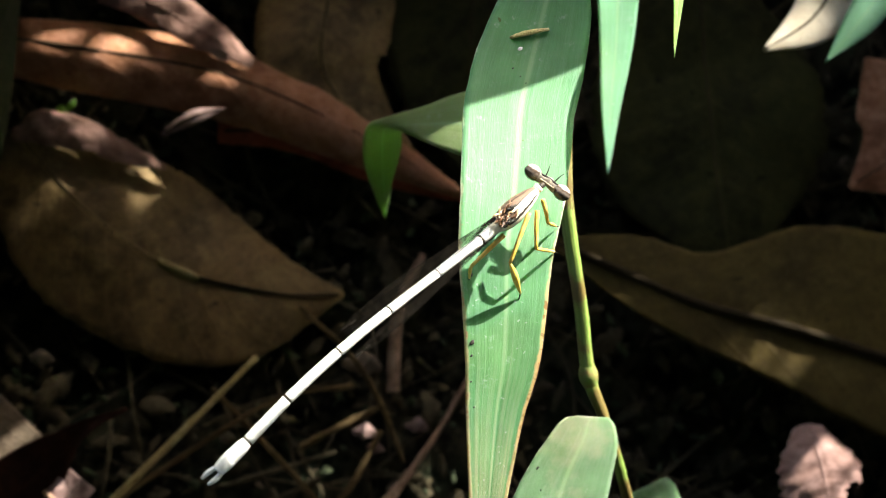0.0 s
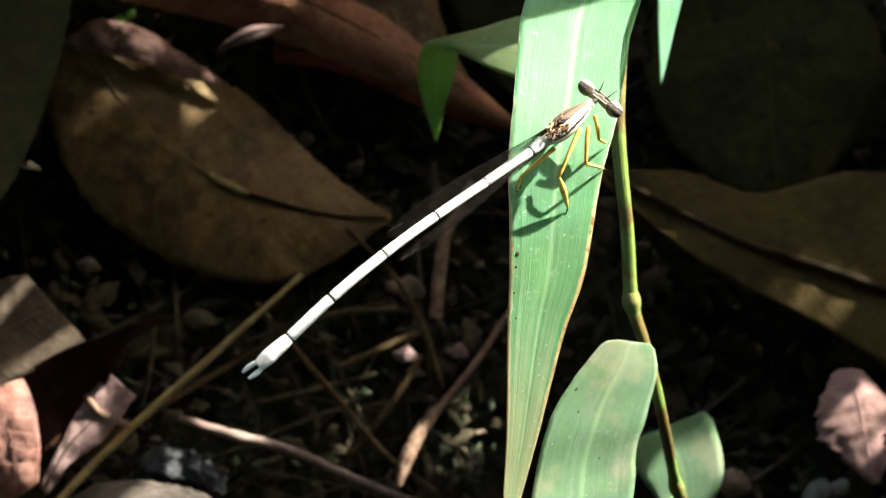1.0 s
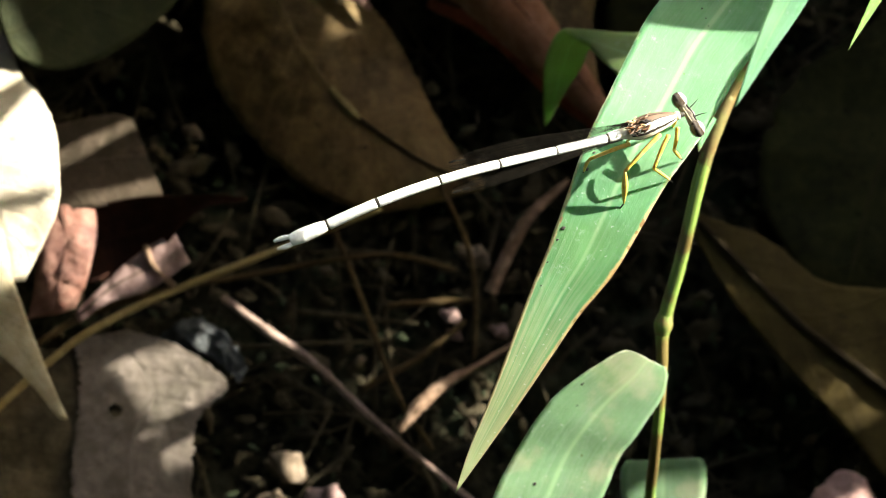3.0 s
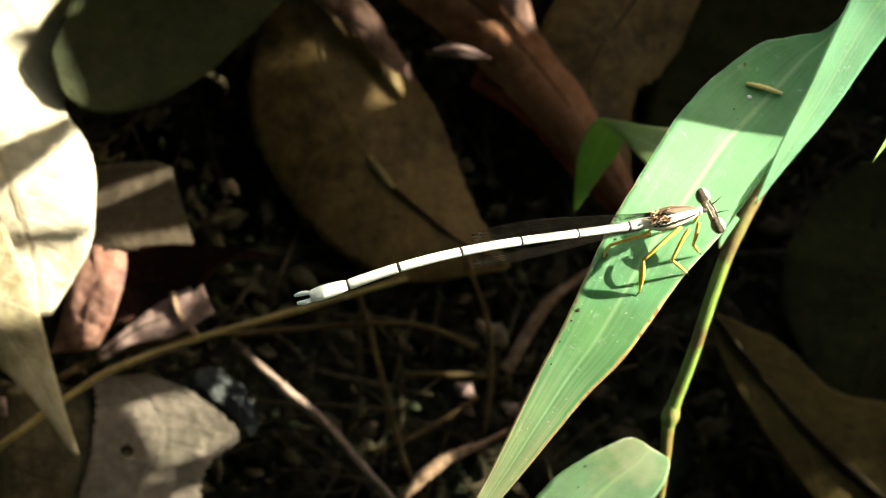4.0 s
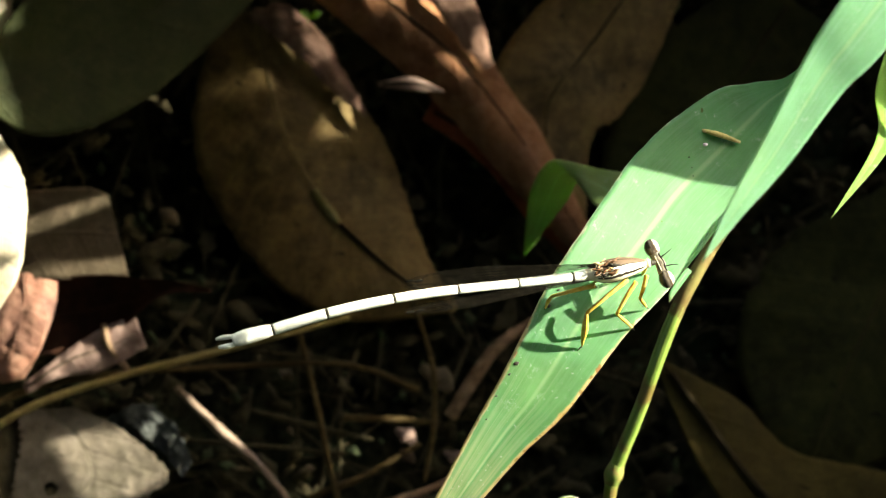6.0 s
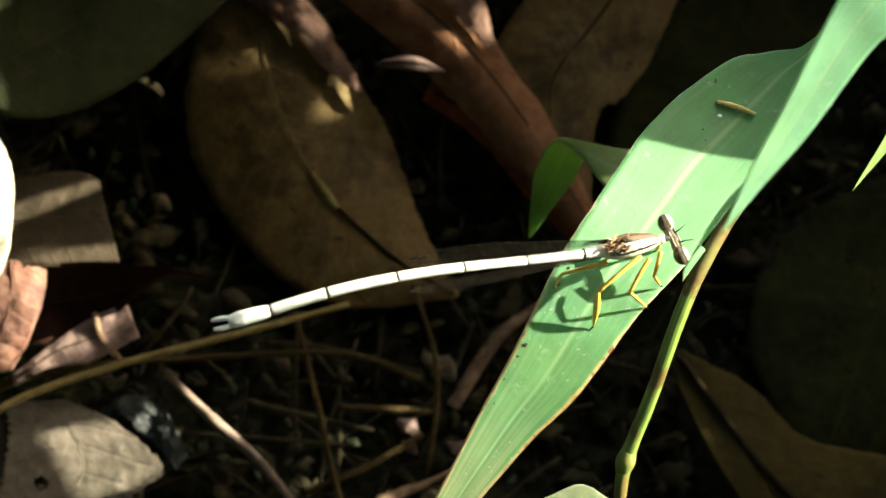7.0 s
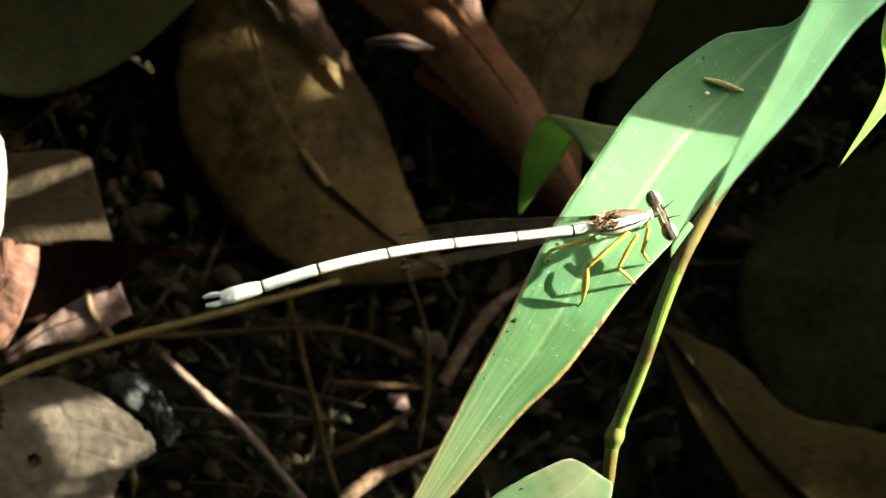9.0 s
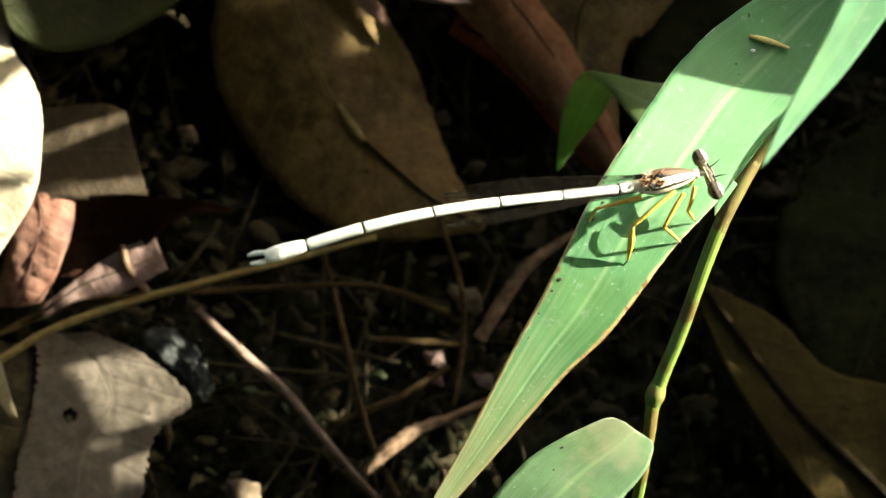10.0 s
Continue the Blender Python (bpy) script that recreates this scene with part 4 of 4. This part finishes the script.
    dead_leaf("crinkled pink-grey leaf end", [(-24, 54.4, 2.5), (-20.5, 53.2, 4.0), (-16.6, 50.0, 3.4), (-13.4, 46.6, 1.8), (-9.6, 43.4, -0.6)], [0.8, 2.2, 2.1, 1.7, 0.4], [0.8, 1.9, 1.6, 1.2, 0.3], M_SUNBROWN, rib=0.08, rib_material=M_SUNBROWN, nu=34, nv=12, cup=-0.4, wave=0.9, wscale=0.4, ragged=0.12, seed=19)
    dead_leaf("pale tan leaf at the edge of the litter", [(68, 24, 20), (61, 20, 20), (54, 19.4, 19)], [3.4, 3.2, 0.2], [3, 2.8, 0.2], M_PALE, nu=24, nv=10, cup=-0.2, seed=20)
    g = solid("seedling_leaf", blade([(70, 20, 31), (62, 15.8, 30.5), (55.3, 13.2, 29)], [2.2, 2.0, 0.05], nu=24, nv=8, keel=0.15, seed=21), M_GRASS_NEW)
    tagged(g, "pointed green leaf of a neighbouring seedling", "leaf")
    # twigs
    def twig(label, pts, rad, m, rough=0.12, seed=0):
        ob = solid("twig", tube(pts, rad, 10, 50, rough, seed), m)
        tagged(ob, label, "twig", "fallen twigs")
        return ob

    t = twig("long straw-coloured twig on the leaf litter", [(-62, -4, 0.5), (-52.6, 3.1, 1), (-46.2, 6.9, 1.6), (-36.7, 10.5, 1.2), (-26, 13.8, 0.7), (-11.3, 18.5, -0.6)], [0.48, 0.47, 0.45, 0.44, 0.42, 0.36], M_TWIG, 0.1, 1)
    twig("thin brown twig beside a longer one", [(-56, 4.5, -1), (-48, 8.5, 0), (-40, 10.6, -1), (-27.7, 12.5, -4), (-11.5, 13.6, -4.5), (-2.3, 10.9, -5)], [0.4, 0.45, 0.4, 0.34, 0.32, 0.4], M_DARKTWIG, 0.15, 2)
    twig("weathered grey stick with split fibres", [(-31.2, 9.8, -2.6), (-26.4, 5.2, -2.4), (-21.2, 0.9, -3), (-17, -3.8, -3.6), (-11.8, -9.5, -4), (-1.6, -19.6, -4.5)], [0.45, 0.6, 0.55, 0.4, 0.36, 0.4], M_STICK, 0.2, 3)
    twig("pinkish broken stick with peeling bark", [(-12.3, -8.6, 0), (-9.8, -6, 0.3), (-6.8, -3.8, 0), (-2, -1.6, -1.5), (4, 1.4, -3), (10, 5, -4)], [0.4, 0.85, 0.8, 0.42, 0.4, 0.36], M_PINKSTICK, 0.28, 4)
    twig("thin dark twig on damp soil", [(-17, 18.5, -5), (-14.5, 8.5, -4.4), (-11.7, -3.4, -3.2), (-7.9, -10.6, -5)], [0.32, 0.36, 0.36, 0.3], M_DARKTWIG, 0.15, 5)
    twig("short brown twig on damp soil", [(-11.2, 7.5, -6), (-5.5, 7.4, -5.6), (0.2, 7.2, -6)], [0.42, 0.46, 0.38], M_DARKTWIG, 0.15, 6)
    twig("reddish dry leaf stalk on soil", [(1.6, 8, -6), (6.5, 15.8, -4), (12.6, 20.7, -4)], [0.85, 0.75, 0.4], M_PINKSTICK, 0.2, 7)
    twig("thin brown twig among leaf crumbs", [(-15.5, -2.5, -4.5), (-8.2, 0.6, -4), (-2, 4.6, -5.5)], [0.4, 0.45, 0.36], M_DARKTWIG, 0.15, 8)
    twig("thin dark twig on damp soil", [(-3.5, 22, -4), (-0.8, 14, -4.5), (-0.4, 7.4, -5.4), (-1.4, 0, -6)], [0.3, 0.34, 0.34, 0.3], M_DARKTWIG, 0.15, 9)
    twig("short pinkish stalk beside a curled leaf", [(-40, 15.6, 4), (-39.3, 13.2, 3.2), (-37, 10.8, 2)], [0.35, 0.45, 0.4], M_PINKSTICK, 0.2, 10)
    for i, (x, y, s, z) in enumerate(((-3.7, 5.6, 1.3, -6), (0.3, 12.8, 1.9, -7), (-3.2, 3.4, 1.0, -7.5), (-32.6, 31.4, 1.2, -7), (-60.5, 2.8, 1.6, -2), (-25, -11, 2.4, -6), (-21, -15.6, 2.6, -6), (-27.4, -15, 1.8, -6), (19.6, -26.6, 2.0, -5), (24, -25, 2.2, -5), (21.5, -30, 2.3, -6), (-18, 12.6, 0.9, -7), (2.5, 3.5, 1.2, -8))):
        ob = solid("leaf_scrap", blade([(x - s, y + 0.6 * s, z), (x, y, z + 0.7 * s), (x + 0.8 * s, y - 0.8 * s, z + 0.1)], [0.25 * s, 0.85 * s, 0.2 * s], nu=14, nv=8, cup=-0.4, wave=0.5 * s, wscale=0.5, ragged=0.3, thick=0.25, seed=30 + i), (M_PINKGREY, M_CRUMB)[i % 2])
        tagged(ob, "small crumpled pale leaf scrap", "leaf scrap", "leaf scraps")
    for x, y, z, r in ((33.2, -30.6, -6, 1.6), (36, -31.2, -6.5, 1.2), (-32.5, 4.5, -7, 1.2)):
        v, f, u = ball((x, y, z), (r * 1.25, r * 0.85, r * 0.7), (0.9, 0.3, 0.1))
        v = np.array([p * (1 + 0.0) + np.array([0.25 * wob(*p, 0.9), 0.25 * wob(p[1], p[2], p[0], 0.9), 0.2 * wob(p[2], p[0], p[1], 0.9)]) for p in v])
        tagged(solid("pebble", (v, f, u), M_STONE), "small pale grey pebble in damp soil", "pebble", "pebbles")
    # tiny seedling on the large brown leaf
    s = holder("tiny_seedling", (-17.3, 53.3, 0.5), "tiny light green seedling sprouting through litter", "seedling")
    solid("stalk", tube([(-17.6, 53.0, -2), (-17.4, 53.4, 2), (-17.3, 53.6, 4.2)], [0.18, 0.16, 0.14], 8, 8), M_STEM, s)
    for d in ((1.2, 0.5, 0.4), (-0.9, 0.6, 0.5)):
        e = np.array((-17.3, 53.6, 4.2))
        solid("seed_leaf", blade([e, e + np.array(d) * 0.6 + (0, 0, 0.2), e + np.array(d) * 1.2], [0.1, 0.45, 0.05], nu=12, nv=6, keel=0.2), M_GRASS_THIN, s)
    # bits lying on the long grass leaf
    d = solid("straw_bit", tube([(12.55, 21.7, 72.1), (14.35, 21.3, 72.1), (16.15, 20.8, 71.9)], [0.16, 0.26, 0.14], 8, 16, 0.25, 4), M_STRAW)
    tagged(d, "short straw-coloured bit lying on the grass leaf", "plant debris")
    v, f, u = ball((12.8, 20.35, 72.15), (0.24, 0.16, 0.1))
    tagged(solid("white_fleck", (v, f, u), M_WHITE), "white fleck on the grass leaf", "fleck")


build_litter()


# ---- crumbs of litter all over the soil ----
def build_crumbs():
    rng = random.Random(5)
    for name, material, count, size, label in (("leaf_crumbs", M_DARKCRUMB, 1500, 1.3, "dark crumbs of rotted leaf on the soil"), ("brown_crumbs", M_ROT, 700, 1.9, "brown scraps of leaf on the soil"), ("moss_tufts", M_MOSS, 1500, 0.9, "dark green moss on damp soil"), ("pale_crumbs", M_CRUMB, 110, 0.7, "pale crumbs and grit on the soil")):
        pieces = []
        for i in range(count):
            x, y = rng.uniform(-75, 95), rng.uniform(-55, 90)
            a, s = rng.uniform(0, 6.28), size * rng.uniform(0.4, 1.3)
            z = -9.6 + rng.uniform(-0.5, 1.6)
            dx, dy = math.cos(a) * s, math.sin(a) * s
            pieces.append(blade([(x - dx, y - dy, z), (x, y, z + rng.uniform(0, 0.6) * s), (x + dx, y + dy, z + rng.uniform(-0.3, 0.5))], [0.15 * s, 0.55 * s * rng.uniform(0.5, 1.2), 0.1 * s], nu=5, nv=3, cup=rng.uniform(-1.1, 0.6), wave=0.5, wscale=0.8, ragged=0.9, thick=0.25, seed=i * 0.37))
        tagged(solid(name, join(*pieces), material, origin=(0, 0, -10)), label, "leaf litter", kind="stuff")
    pieces = []
    for i in range(480):
        x, y = rng.uniform(-70, 90), rng.uniform(-50, 80)
        a, s = rng.uniform(0, 6.28), rng.uniform(3, 11)
        z = -8.6 + rng.uniform(-0.6, 1.4)
        dx, dy = math.cos(a) * s, math.sin(a) * s
        pieces.append(tube([(x - dx, y - dy, z), (x + rng.uniform(-1, 1), y + rng.uniform(-1, 1), z + 0.5), (x + dx, y + dy, z + rng.uniform(-0.5, 0.8))], [rng.uniform(0.08, 0.28)] * 3, 6, 8, 0.2, i))
    tagged(solid("fine_twigs", join(*pieces), M_ROT, origin=(0, 0, -10)), "fine dark rootlets and twigs on the soil", "leaf litter", kind="stuff")


build_crumbs()


# ---- added leaves, never in view, that shade the litter and leave gaps for sun patches ----
def build_sun_blockers():
    s = np.array(SUN)
    ua = unit(np.cross((0, 0, 1.0), s))
    va = np.cross(s, ua)
    flat = lambda p: np.array((np.dot(p, ua), np.dot(p, va)))
    bpy.context.view_layer.update()
    graph = bpy.context.evaluated_depsgraph_get()

    def landed(p):
        """The point on the surface that lies at the plan place of p, near its height."""
        hit, place, *_ = scene.ray_cast(graph, Vector(p) * MM + Vector((0, 0, 0.005)), (0, 0, -1), distance=0.011)
        return np.array(place) / MM if hit else np.array(p, float)

    gaps = []
    spots = random.Random(3)
    # sunlit places on the litter: x, y, z, radius
    for p in ((-41, 13.8, 2, 1.3), (-43.2, 11.7, 2, 1.1), (-28.5, 7.2, -2, 1.7), (-25.5, 4.4, -2, 1.5), (-9.6, -5.6, 0, 1.6), (0.3, 12.8, -6, 1.0), (-24, -12, -6, 2.4), (-20, -16, -6, 2.4), (14, -22, 17, 4.0), (39, -10, 5, 1.1), (43.6, -12.1, 5, 1.1), (39, -7.4, 5, 0.7),
              (-11.0, 37.9, -1.5, 1.0), (-9.6, 43.9, 0, 1.0), (-16.5, 50, 3, 1.0), (-10.8, 57.4, 5, 2.4), (-15.5, 61.5, 5, 1.6), (0.4, 49.4, 5, 1.2), (-2.6, 56.2, 6, 1.8), (-4, 46.5, 3, 0.9), (58, 19.4, 20, 2.6), (60, 15.4, 30, 1.5),
              (-15, -1, -4, 0.6), (-5, 7.4, -5, 0.6), (-3.6, 5.4, -6, 0.9), (6, 15, -4, 0.8), (-33.5, 4.5, -4.5, 0.7)):
        c, r = flat(landed(p[:3])), p[3]
        if r <= 1.0:
            gaps.append((c, 0.55 * r, p[1] > 35 or p[0] > 38))
            continue
        for n in range(5):
            a, f = spots.uniform(0, 6.28), max(r, 1.0) * spots.uniform(0.15, 0.8)
            gaps.append((c + np.array((math.cos(a), math.sin(a))) * f, r * spots.uniform(0.3, 0.6), p[1] > 35 or p[0] > 38))
    # sunlit patches with straight sides: four corners
    for r, *quad in ((0.3, (-45.6, 2.4, -2), (-38, 3.9, -2), (-32.4, -0.8, -2), (-40, -4.4, -2)), (0.3, (-40.2, -5.8, -2), (-36.9, -5.7, -2), (-37, -9.2, -2), (-39.4, -8.8, -2)),
                     (0.6, (-64, 47, 13), (-60.2, 42.4, 13), (-50.0, 29.4, 13), (-64, 24, 13)), (0.6, (-64, 23.5, 13), (-49.6, 27.6, 13), (-50.2, 17.5, 12), (-64, 18, 13)), (0.4, (-61, 53, 12), (-56, 52, 12), (-55.2, 46, 12), (-58, 46, 12)),
                     (0.6, (-64, 21, 14.6), (-59.2, 19.4, 15), (-55.8, 11.4, 12.6), (-64, 11, 13)), (0.4, (-56.5, 17, 11), (-51, 17, 11), (-53.4, 12.6, 10), (-55.6, 12.6, 10)),
                     (0.25, (-50, 25.0, 4), (-50, 27.4, 4), (-40.2, 30.4, 4), (-40.2, 30.0, 4)), (0.25, (-43.6, 22.0, 4), (-38.8, 22.9, 4), (-38.2, 21.6, 4), (-43.4, 21.4, 4)),
                     (0.4, (-51, 16.6, 4), (-46.6, 17.0, 4), (-47.4, 10.8, 3), (-50.4, 11, 2.5)), (0.3, (-49.5, 20.6, 3.6), (-46, 20.4, 3.6), (-46, 18.6, 4), (-49.8, 18.4, 4)), (0.3, (9.4, 25.7, 35.5), (13.4, 24.3, 36.3), (13.4, 20.4, 37.4), (10.4, 23.4, 36.4)), (0.5, (35, -23.8, 8), (40.4, -22.4, 7), (40.8, -28, 7), (35, -29.4, 7))):
        q = np.array(quad, float)
        n = 9
        for a in range(n):
            for b in range(n):
                f, g = a / (n - 1), b / (n - 1)
                gaps.append((flat(landed((q[0] * (1 - f) + q[1] * f) * (1 - g) + (q[3] * (1 - f) + q[2] * f) * g)), r))
    # the sunlit plant and insect
    for p, r in [(q, 3.0) for q in spline(BODY, 24)] + [((6, 7, 80), 4.0), ((3, 6, 81), 4.0)]:
        gaps.append((flat(p), r))
    for q in spline([(19, 25, 71), (13.2, 18.9, 72), (9.0, 12.4, 75), (6.4, 10.8, 76), (0.7, 3.1, 77), (-3.9, -4.2, 75.7), (-8.6, -11, 73), (-17.3, -23.5, 73)], 26):
        gaps.append((flat(q), 5.2))
    for q in spline([(15.4, 19.4, 109.5), (12.6, 15.6, 108.3), (9.2, 9.8, 107), (3.4, 1.0, 106)], 10):
        gaps.append((flat(q), 3.5))
    for q in spline([(8.6, -10.6, 47), (-0.7, -18.2, 45), (-8.1, -27.9, 43), (-15, -37, 40)], 12):
        gaps.append((flat(q), 5.2))
    for q in spline([(11.8, -28.3, 20), (9.6, -18.5, 35), (10.4, -5.8, 44), (14.3, 7.3, 52), (16, 13.9, 62), (21, 21.6, 68)], 30):
        gaps.append((flat(q), 3.4))
    for q in ((27.6, 19.5, 78), (21.1, 11.1, 83), (24, 15, 81), (30, 24, 72)):
        gaps.append((flat(q), 1.8))
    gc, gr = np.array([g[0] for g in gaps]), np.array([g[1] for g in gaps])
    soft = np.array([len(g) > 2 and g[2] for g in gaps])
    # region to keep in shade, as a fine raster in the plane across the sunlight
    corners = np.array([flat(p) for p in ((-75, -55, 0), (95, -55, 0), (95, 90, 0), (-75, 90, 0))])
    lo, hi = corners.min(0), corners.max(0)
    step = 0.6
    gx, gy = np.meshgrid(np.arange(lo[0], hi[0], step), np.arange(lo[1], hi[1], step), indexing="ij")
    clear = np.full(gx.shape, 1e9)
    for c, r in zip(gc, gr):
        clear = np.minimum(clear, np.hypot(gx - c[0], gy - c[1]) - r)
    shade = clear > 0
    rng = random.Random(11)
    pieces = []

    def w3(q, h):
        return ua * q[0] + va * q[1] + s * h

    # single added blades, out of view, whose shadows cross the sunlit leaves: two ends, half width, distance
    for p, q, hw, end, h, inner in (((-66, 23.7, 13), (-51.8, 33.8, 13), 3.6, 0.7, 120, None), ((-66, 21.4, 13), (-50.6, 20.2, 12), 0.7, 0.6, 120, None),
                                    ((3.0, 17.4, 73.4), (19.5, 15.9, 71.6), 7.0, 7.0, 55, (20, 26, 71)),
                                    ((-46.2, 3.0, -2), (-40.2, -4.6, -2), 4.0, 4.0, 110, (-52, -3, -2)), ((-46, 2.6, -2), (-37, 4.2, -2), 2.5, 2.5, 110, (-42, 10, -2)), ((-40.2, -4.8, -2), (-33.5, -2.2, -2), 1.5, 1.5, 110, (-36, -8, -2)),
                                    ((-50, 25.0, 4), (-39.6, 29.8, 4), 1.5, 1.5, 110, (-42, 23, 4)), ((-44, 22.4, 4), (-38, 23.2, 4), 1.5, 1.5, 110, (-41, 28, 4)), ((-50, 27.4, 4), (-40, 30.6, 4), 2.2, 2.2, 110, (-46, 34, 4)), ((-41, -5.1, -2), (-34, -4.7, -2), 0.45, 0.45, 110, None), ((-40.4, -5.6, -2), (-39.0, -10.6, -2), 1.5, 1.5, 110, (-44, -9, -2))):
        if not inner or p[2] < 60:
            p, q = landed(p), landed(q)
        a, b = flat(p), flat(q)
        e = unit(np.array((-(b - a)[1], (b - a)[0])))
        hh = np.dot(p, s) + h
        if inner:  # the blade's straight edge runs through the two points, its body towards the third
            e = e if np.dot(e, flat(inner) - a) > 0 else -e
            a, b = a + e * hw, b + e * hw
        pieces.append(blade([w3(a, hh), w3(a + (b - a) * 0.35, hh), w3(a + (b - a) * 0.7, hh), w3(b, hh)], [hw, 0.65 * hw + 0.35 * end, 0.3 * hw + 0.7 * end, end], side=[w3(e, 0), w3(e, 0)], nu=10, nv=4, thick=0.2))
    for half, far in ((15.0, 330.0), (8.0, 240.0), (4.5, 200.0), (2.4, 170.0), (1.4, 150.0)):
        cells = np.argwhere(shade & (clear > 0.3 * half))
        order = list(range(len(cells)))
        rng.shuffle(order)
        for n in order[:6000]:
            i, j = cells[n]
            if not shade[i, j]:
                continue
            c = np.array((gx[i, j], gy[i, j]))
            hl, hw = half * rng.uniform(0.75, 1.2), half * rng.uniform(0.34, 0.46)
            a0, rel = rng.uniform(0, 3.14), gc - c
            for turn in range(5):
                a = a0 + turn * 0.63
                d = np.array((math.cos(a), math.sin(a)))
                e = np.array((-d[1], d[0]))
                k = ((rel @ d) / (hl + gr)) ** 2 + ((rel @ e) / (hw + gr)) ** 2
                if (k >= 1).all():
                    break
            else:
                continue
            m = int(hl / step) + 2
            win = (slice(max(i - m, 0), i + m), slice(max(j - m, 0), j + m))
            ox, oy = gx[win] - c[0], gy[win] - c[1]
            shade[win] &= ((ox * d[0] + oy * d[1]) / hl) ** 2 + ((ox * e[0] + oy * e[1]) / hw) ** 2 > 0.62
            h = far + rng.uniform(-20, 20) + 190.0 * bool(soft[np.argmin(np.hypot(rel[:, 0], rel[:, 1]) - gr)])
            pieces.append(blade([w3(c - d * hl, h), w3(c - d * hl * 0.5, h), w3(c, h + rng.uniform(-1, 1)), w3(c + d * hl * 0.6, h), w3(c + d * hl, h + rng.uniform(-2, 2))], [0.1, 0.85 * hw, hw, 0.75 * hw, 0.1], side=[w3(e, 0), w3(e, 0)], nu=6, nv=2, thick=0.2))
    ob = solid("unseen_sun_blockers", join(*pieces), M_BLOCKER_LEAF, origin=tuple(s * 250))
    tagged(ob, "added unseen leaves that block the sun from the litter", "foliage", kind="stuff")
    return gaps


GAPS = build_sun_blockers()


# ---- an added dome of leaves, never in view, that dims the sky light ----
def build_sky_blockers():
    rng = random.Random(23)
    s = np.array(SUN)
    # direction left free of dome leaves so that sky light comes in there
    opening = unit(np.array((0.20, 0.80, 0.52)))
    pieces = []
    for n in range(5200):
        z = rng.uniform(0.02, 1.0) if n < 3000 else rng.uniform(0.72, 1.0)
        a = rng.uniform(0, 6.28318)
        r = math.sqrt(1 - z * z)
        d = np.array((r * math.cos(a), r * math.sin(a), z))
        dist = rng.uniform(1500, 2300)
        c = d * dist
        off = c - s * np.dot(c, s)
        size = rng.uniform(80, 150)
        if np.dot(c, s) > 0 and np.linalg.norm(off) < 230 + size:
            continue
        if np.dot(d, opening) > 0.85:
            continue
        t = unit(np.cross(d, (rng.uniform(-1, 1), rng.uniform(-1, 1), rng.uniform(-1, 1))))
        e = np.cross(d, t)
        e = unit(e + d * rng.uniform(-0.7, 0.7))
        pieces.append(blade([c - t * size, c - t * size * 0.4, c + t * size * 0.3 + d * 10, c + t * size], [2, size * 0.42, size * 0.4, 2], side=[e, e], nu=6, nv=2, keel=0.15, thick=1.0))
    ob = solid("unseen_sky_blockers", join(*pieces), M_SKY_BLOCKER, origin=(0, 0, 1500))
    tagged(ob, "added unseen dome of green leaves dimming the sky light", "foliage", kind="stuff")


build_sky_blockers()


# ---- an added ring of low leaves, out of view, that keeps sky light off the litter ----
def build_litter_shade(gaps):
    rng = random.Random(31)
    ring = np.array([(-64, -22), (24, -46), (62, 13), (44, 50), (-24, 59), (-64, 42)], float)
    nxt = np.roll(ring, -1, axis=0)
    out = unit(np.stack([(nxt - ring)[:, 1], -(nxt - ring)[:, 0]], axis=1))
    s = np.array(SUN)
    ua = unit(np.cross((0, 0, 1.0), s))
    va = np.cross(s, ua)
    gc, gr = np.array([g[0] for g in gaps]), np.array([g[1] for g in gaps])
    pieces = []
    for _ in range(3300):
        a, r = rng.uniform(0, 6.2832), 30 + 270 * math.sqrt(rng.uniform(0, 1))
        c = np.array((r * math.cos(a) - 8, r * math.sin(a) + 8, rng.uniform(57, 76)))
        size = rng.uniform(18, 38)
        b = rng.uniform(0, 6.2832)
        d = np.array((math.cos(b), math.sin(b), rng.uniform(-0.12, 0.12)))
        e = unit(np.cross(d, (0, 0, 1.0)))
        pts = np.array([c + d * size * u + e * size * v for u in np.linspace(-1, 1, 9) for v in (-0.24, 0, 0.24)])
        foot = c - d * size
        stalk = np.array([(foot[0], foot[1], z) for z in np.linspace(-9, foot[2], 10)])
        every = np.vstack([pts, stalk])
        if (((every[:, None, :2] - ring[None]) * out[None]).sum(2).max(1) < 2).any():
            continue
        q = np.stack([every @ ua, every @ va], axis=1)
        if (np.hypot(q[:, None, 0] - gc[None, :, 0], q[:, None, 1] - gc[None, :, 1]) < gr[None] + 1.6).any():
            continue
        pieces.append(blade([c - d * size, c - d * size * 0.5, c + d * size * 0.3 + np.array((0, 0, 1.5)), c + d * size], [0.3, 0.2 * size, 0.22 * size, 0.1], nu=7, nv=2, keel=0.12, thick=0.2))
        pieces.append(tube([(foot[0], foot[1], -9.5), (foot[0] + 0.6, foot[1], 0.5 * foot[2]), tuple(foot)], [0.5, 0.45, 0.3], 5, 3))
    ob = solid("unseen_litter_shade", join(*pieces), M_BLOCKER_LEAF, origin=(0, 0, -10))
    tagged(ob, "added unseen ring of low leaves dimming the litter", "foliage", kind="stuff")


build_litter_shade(GAPS)
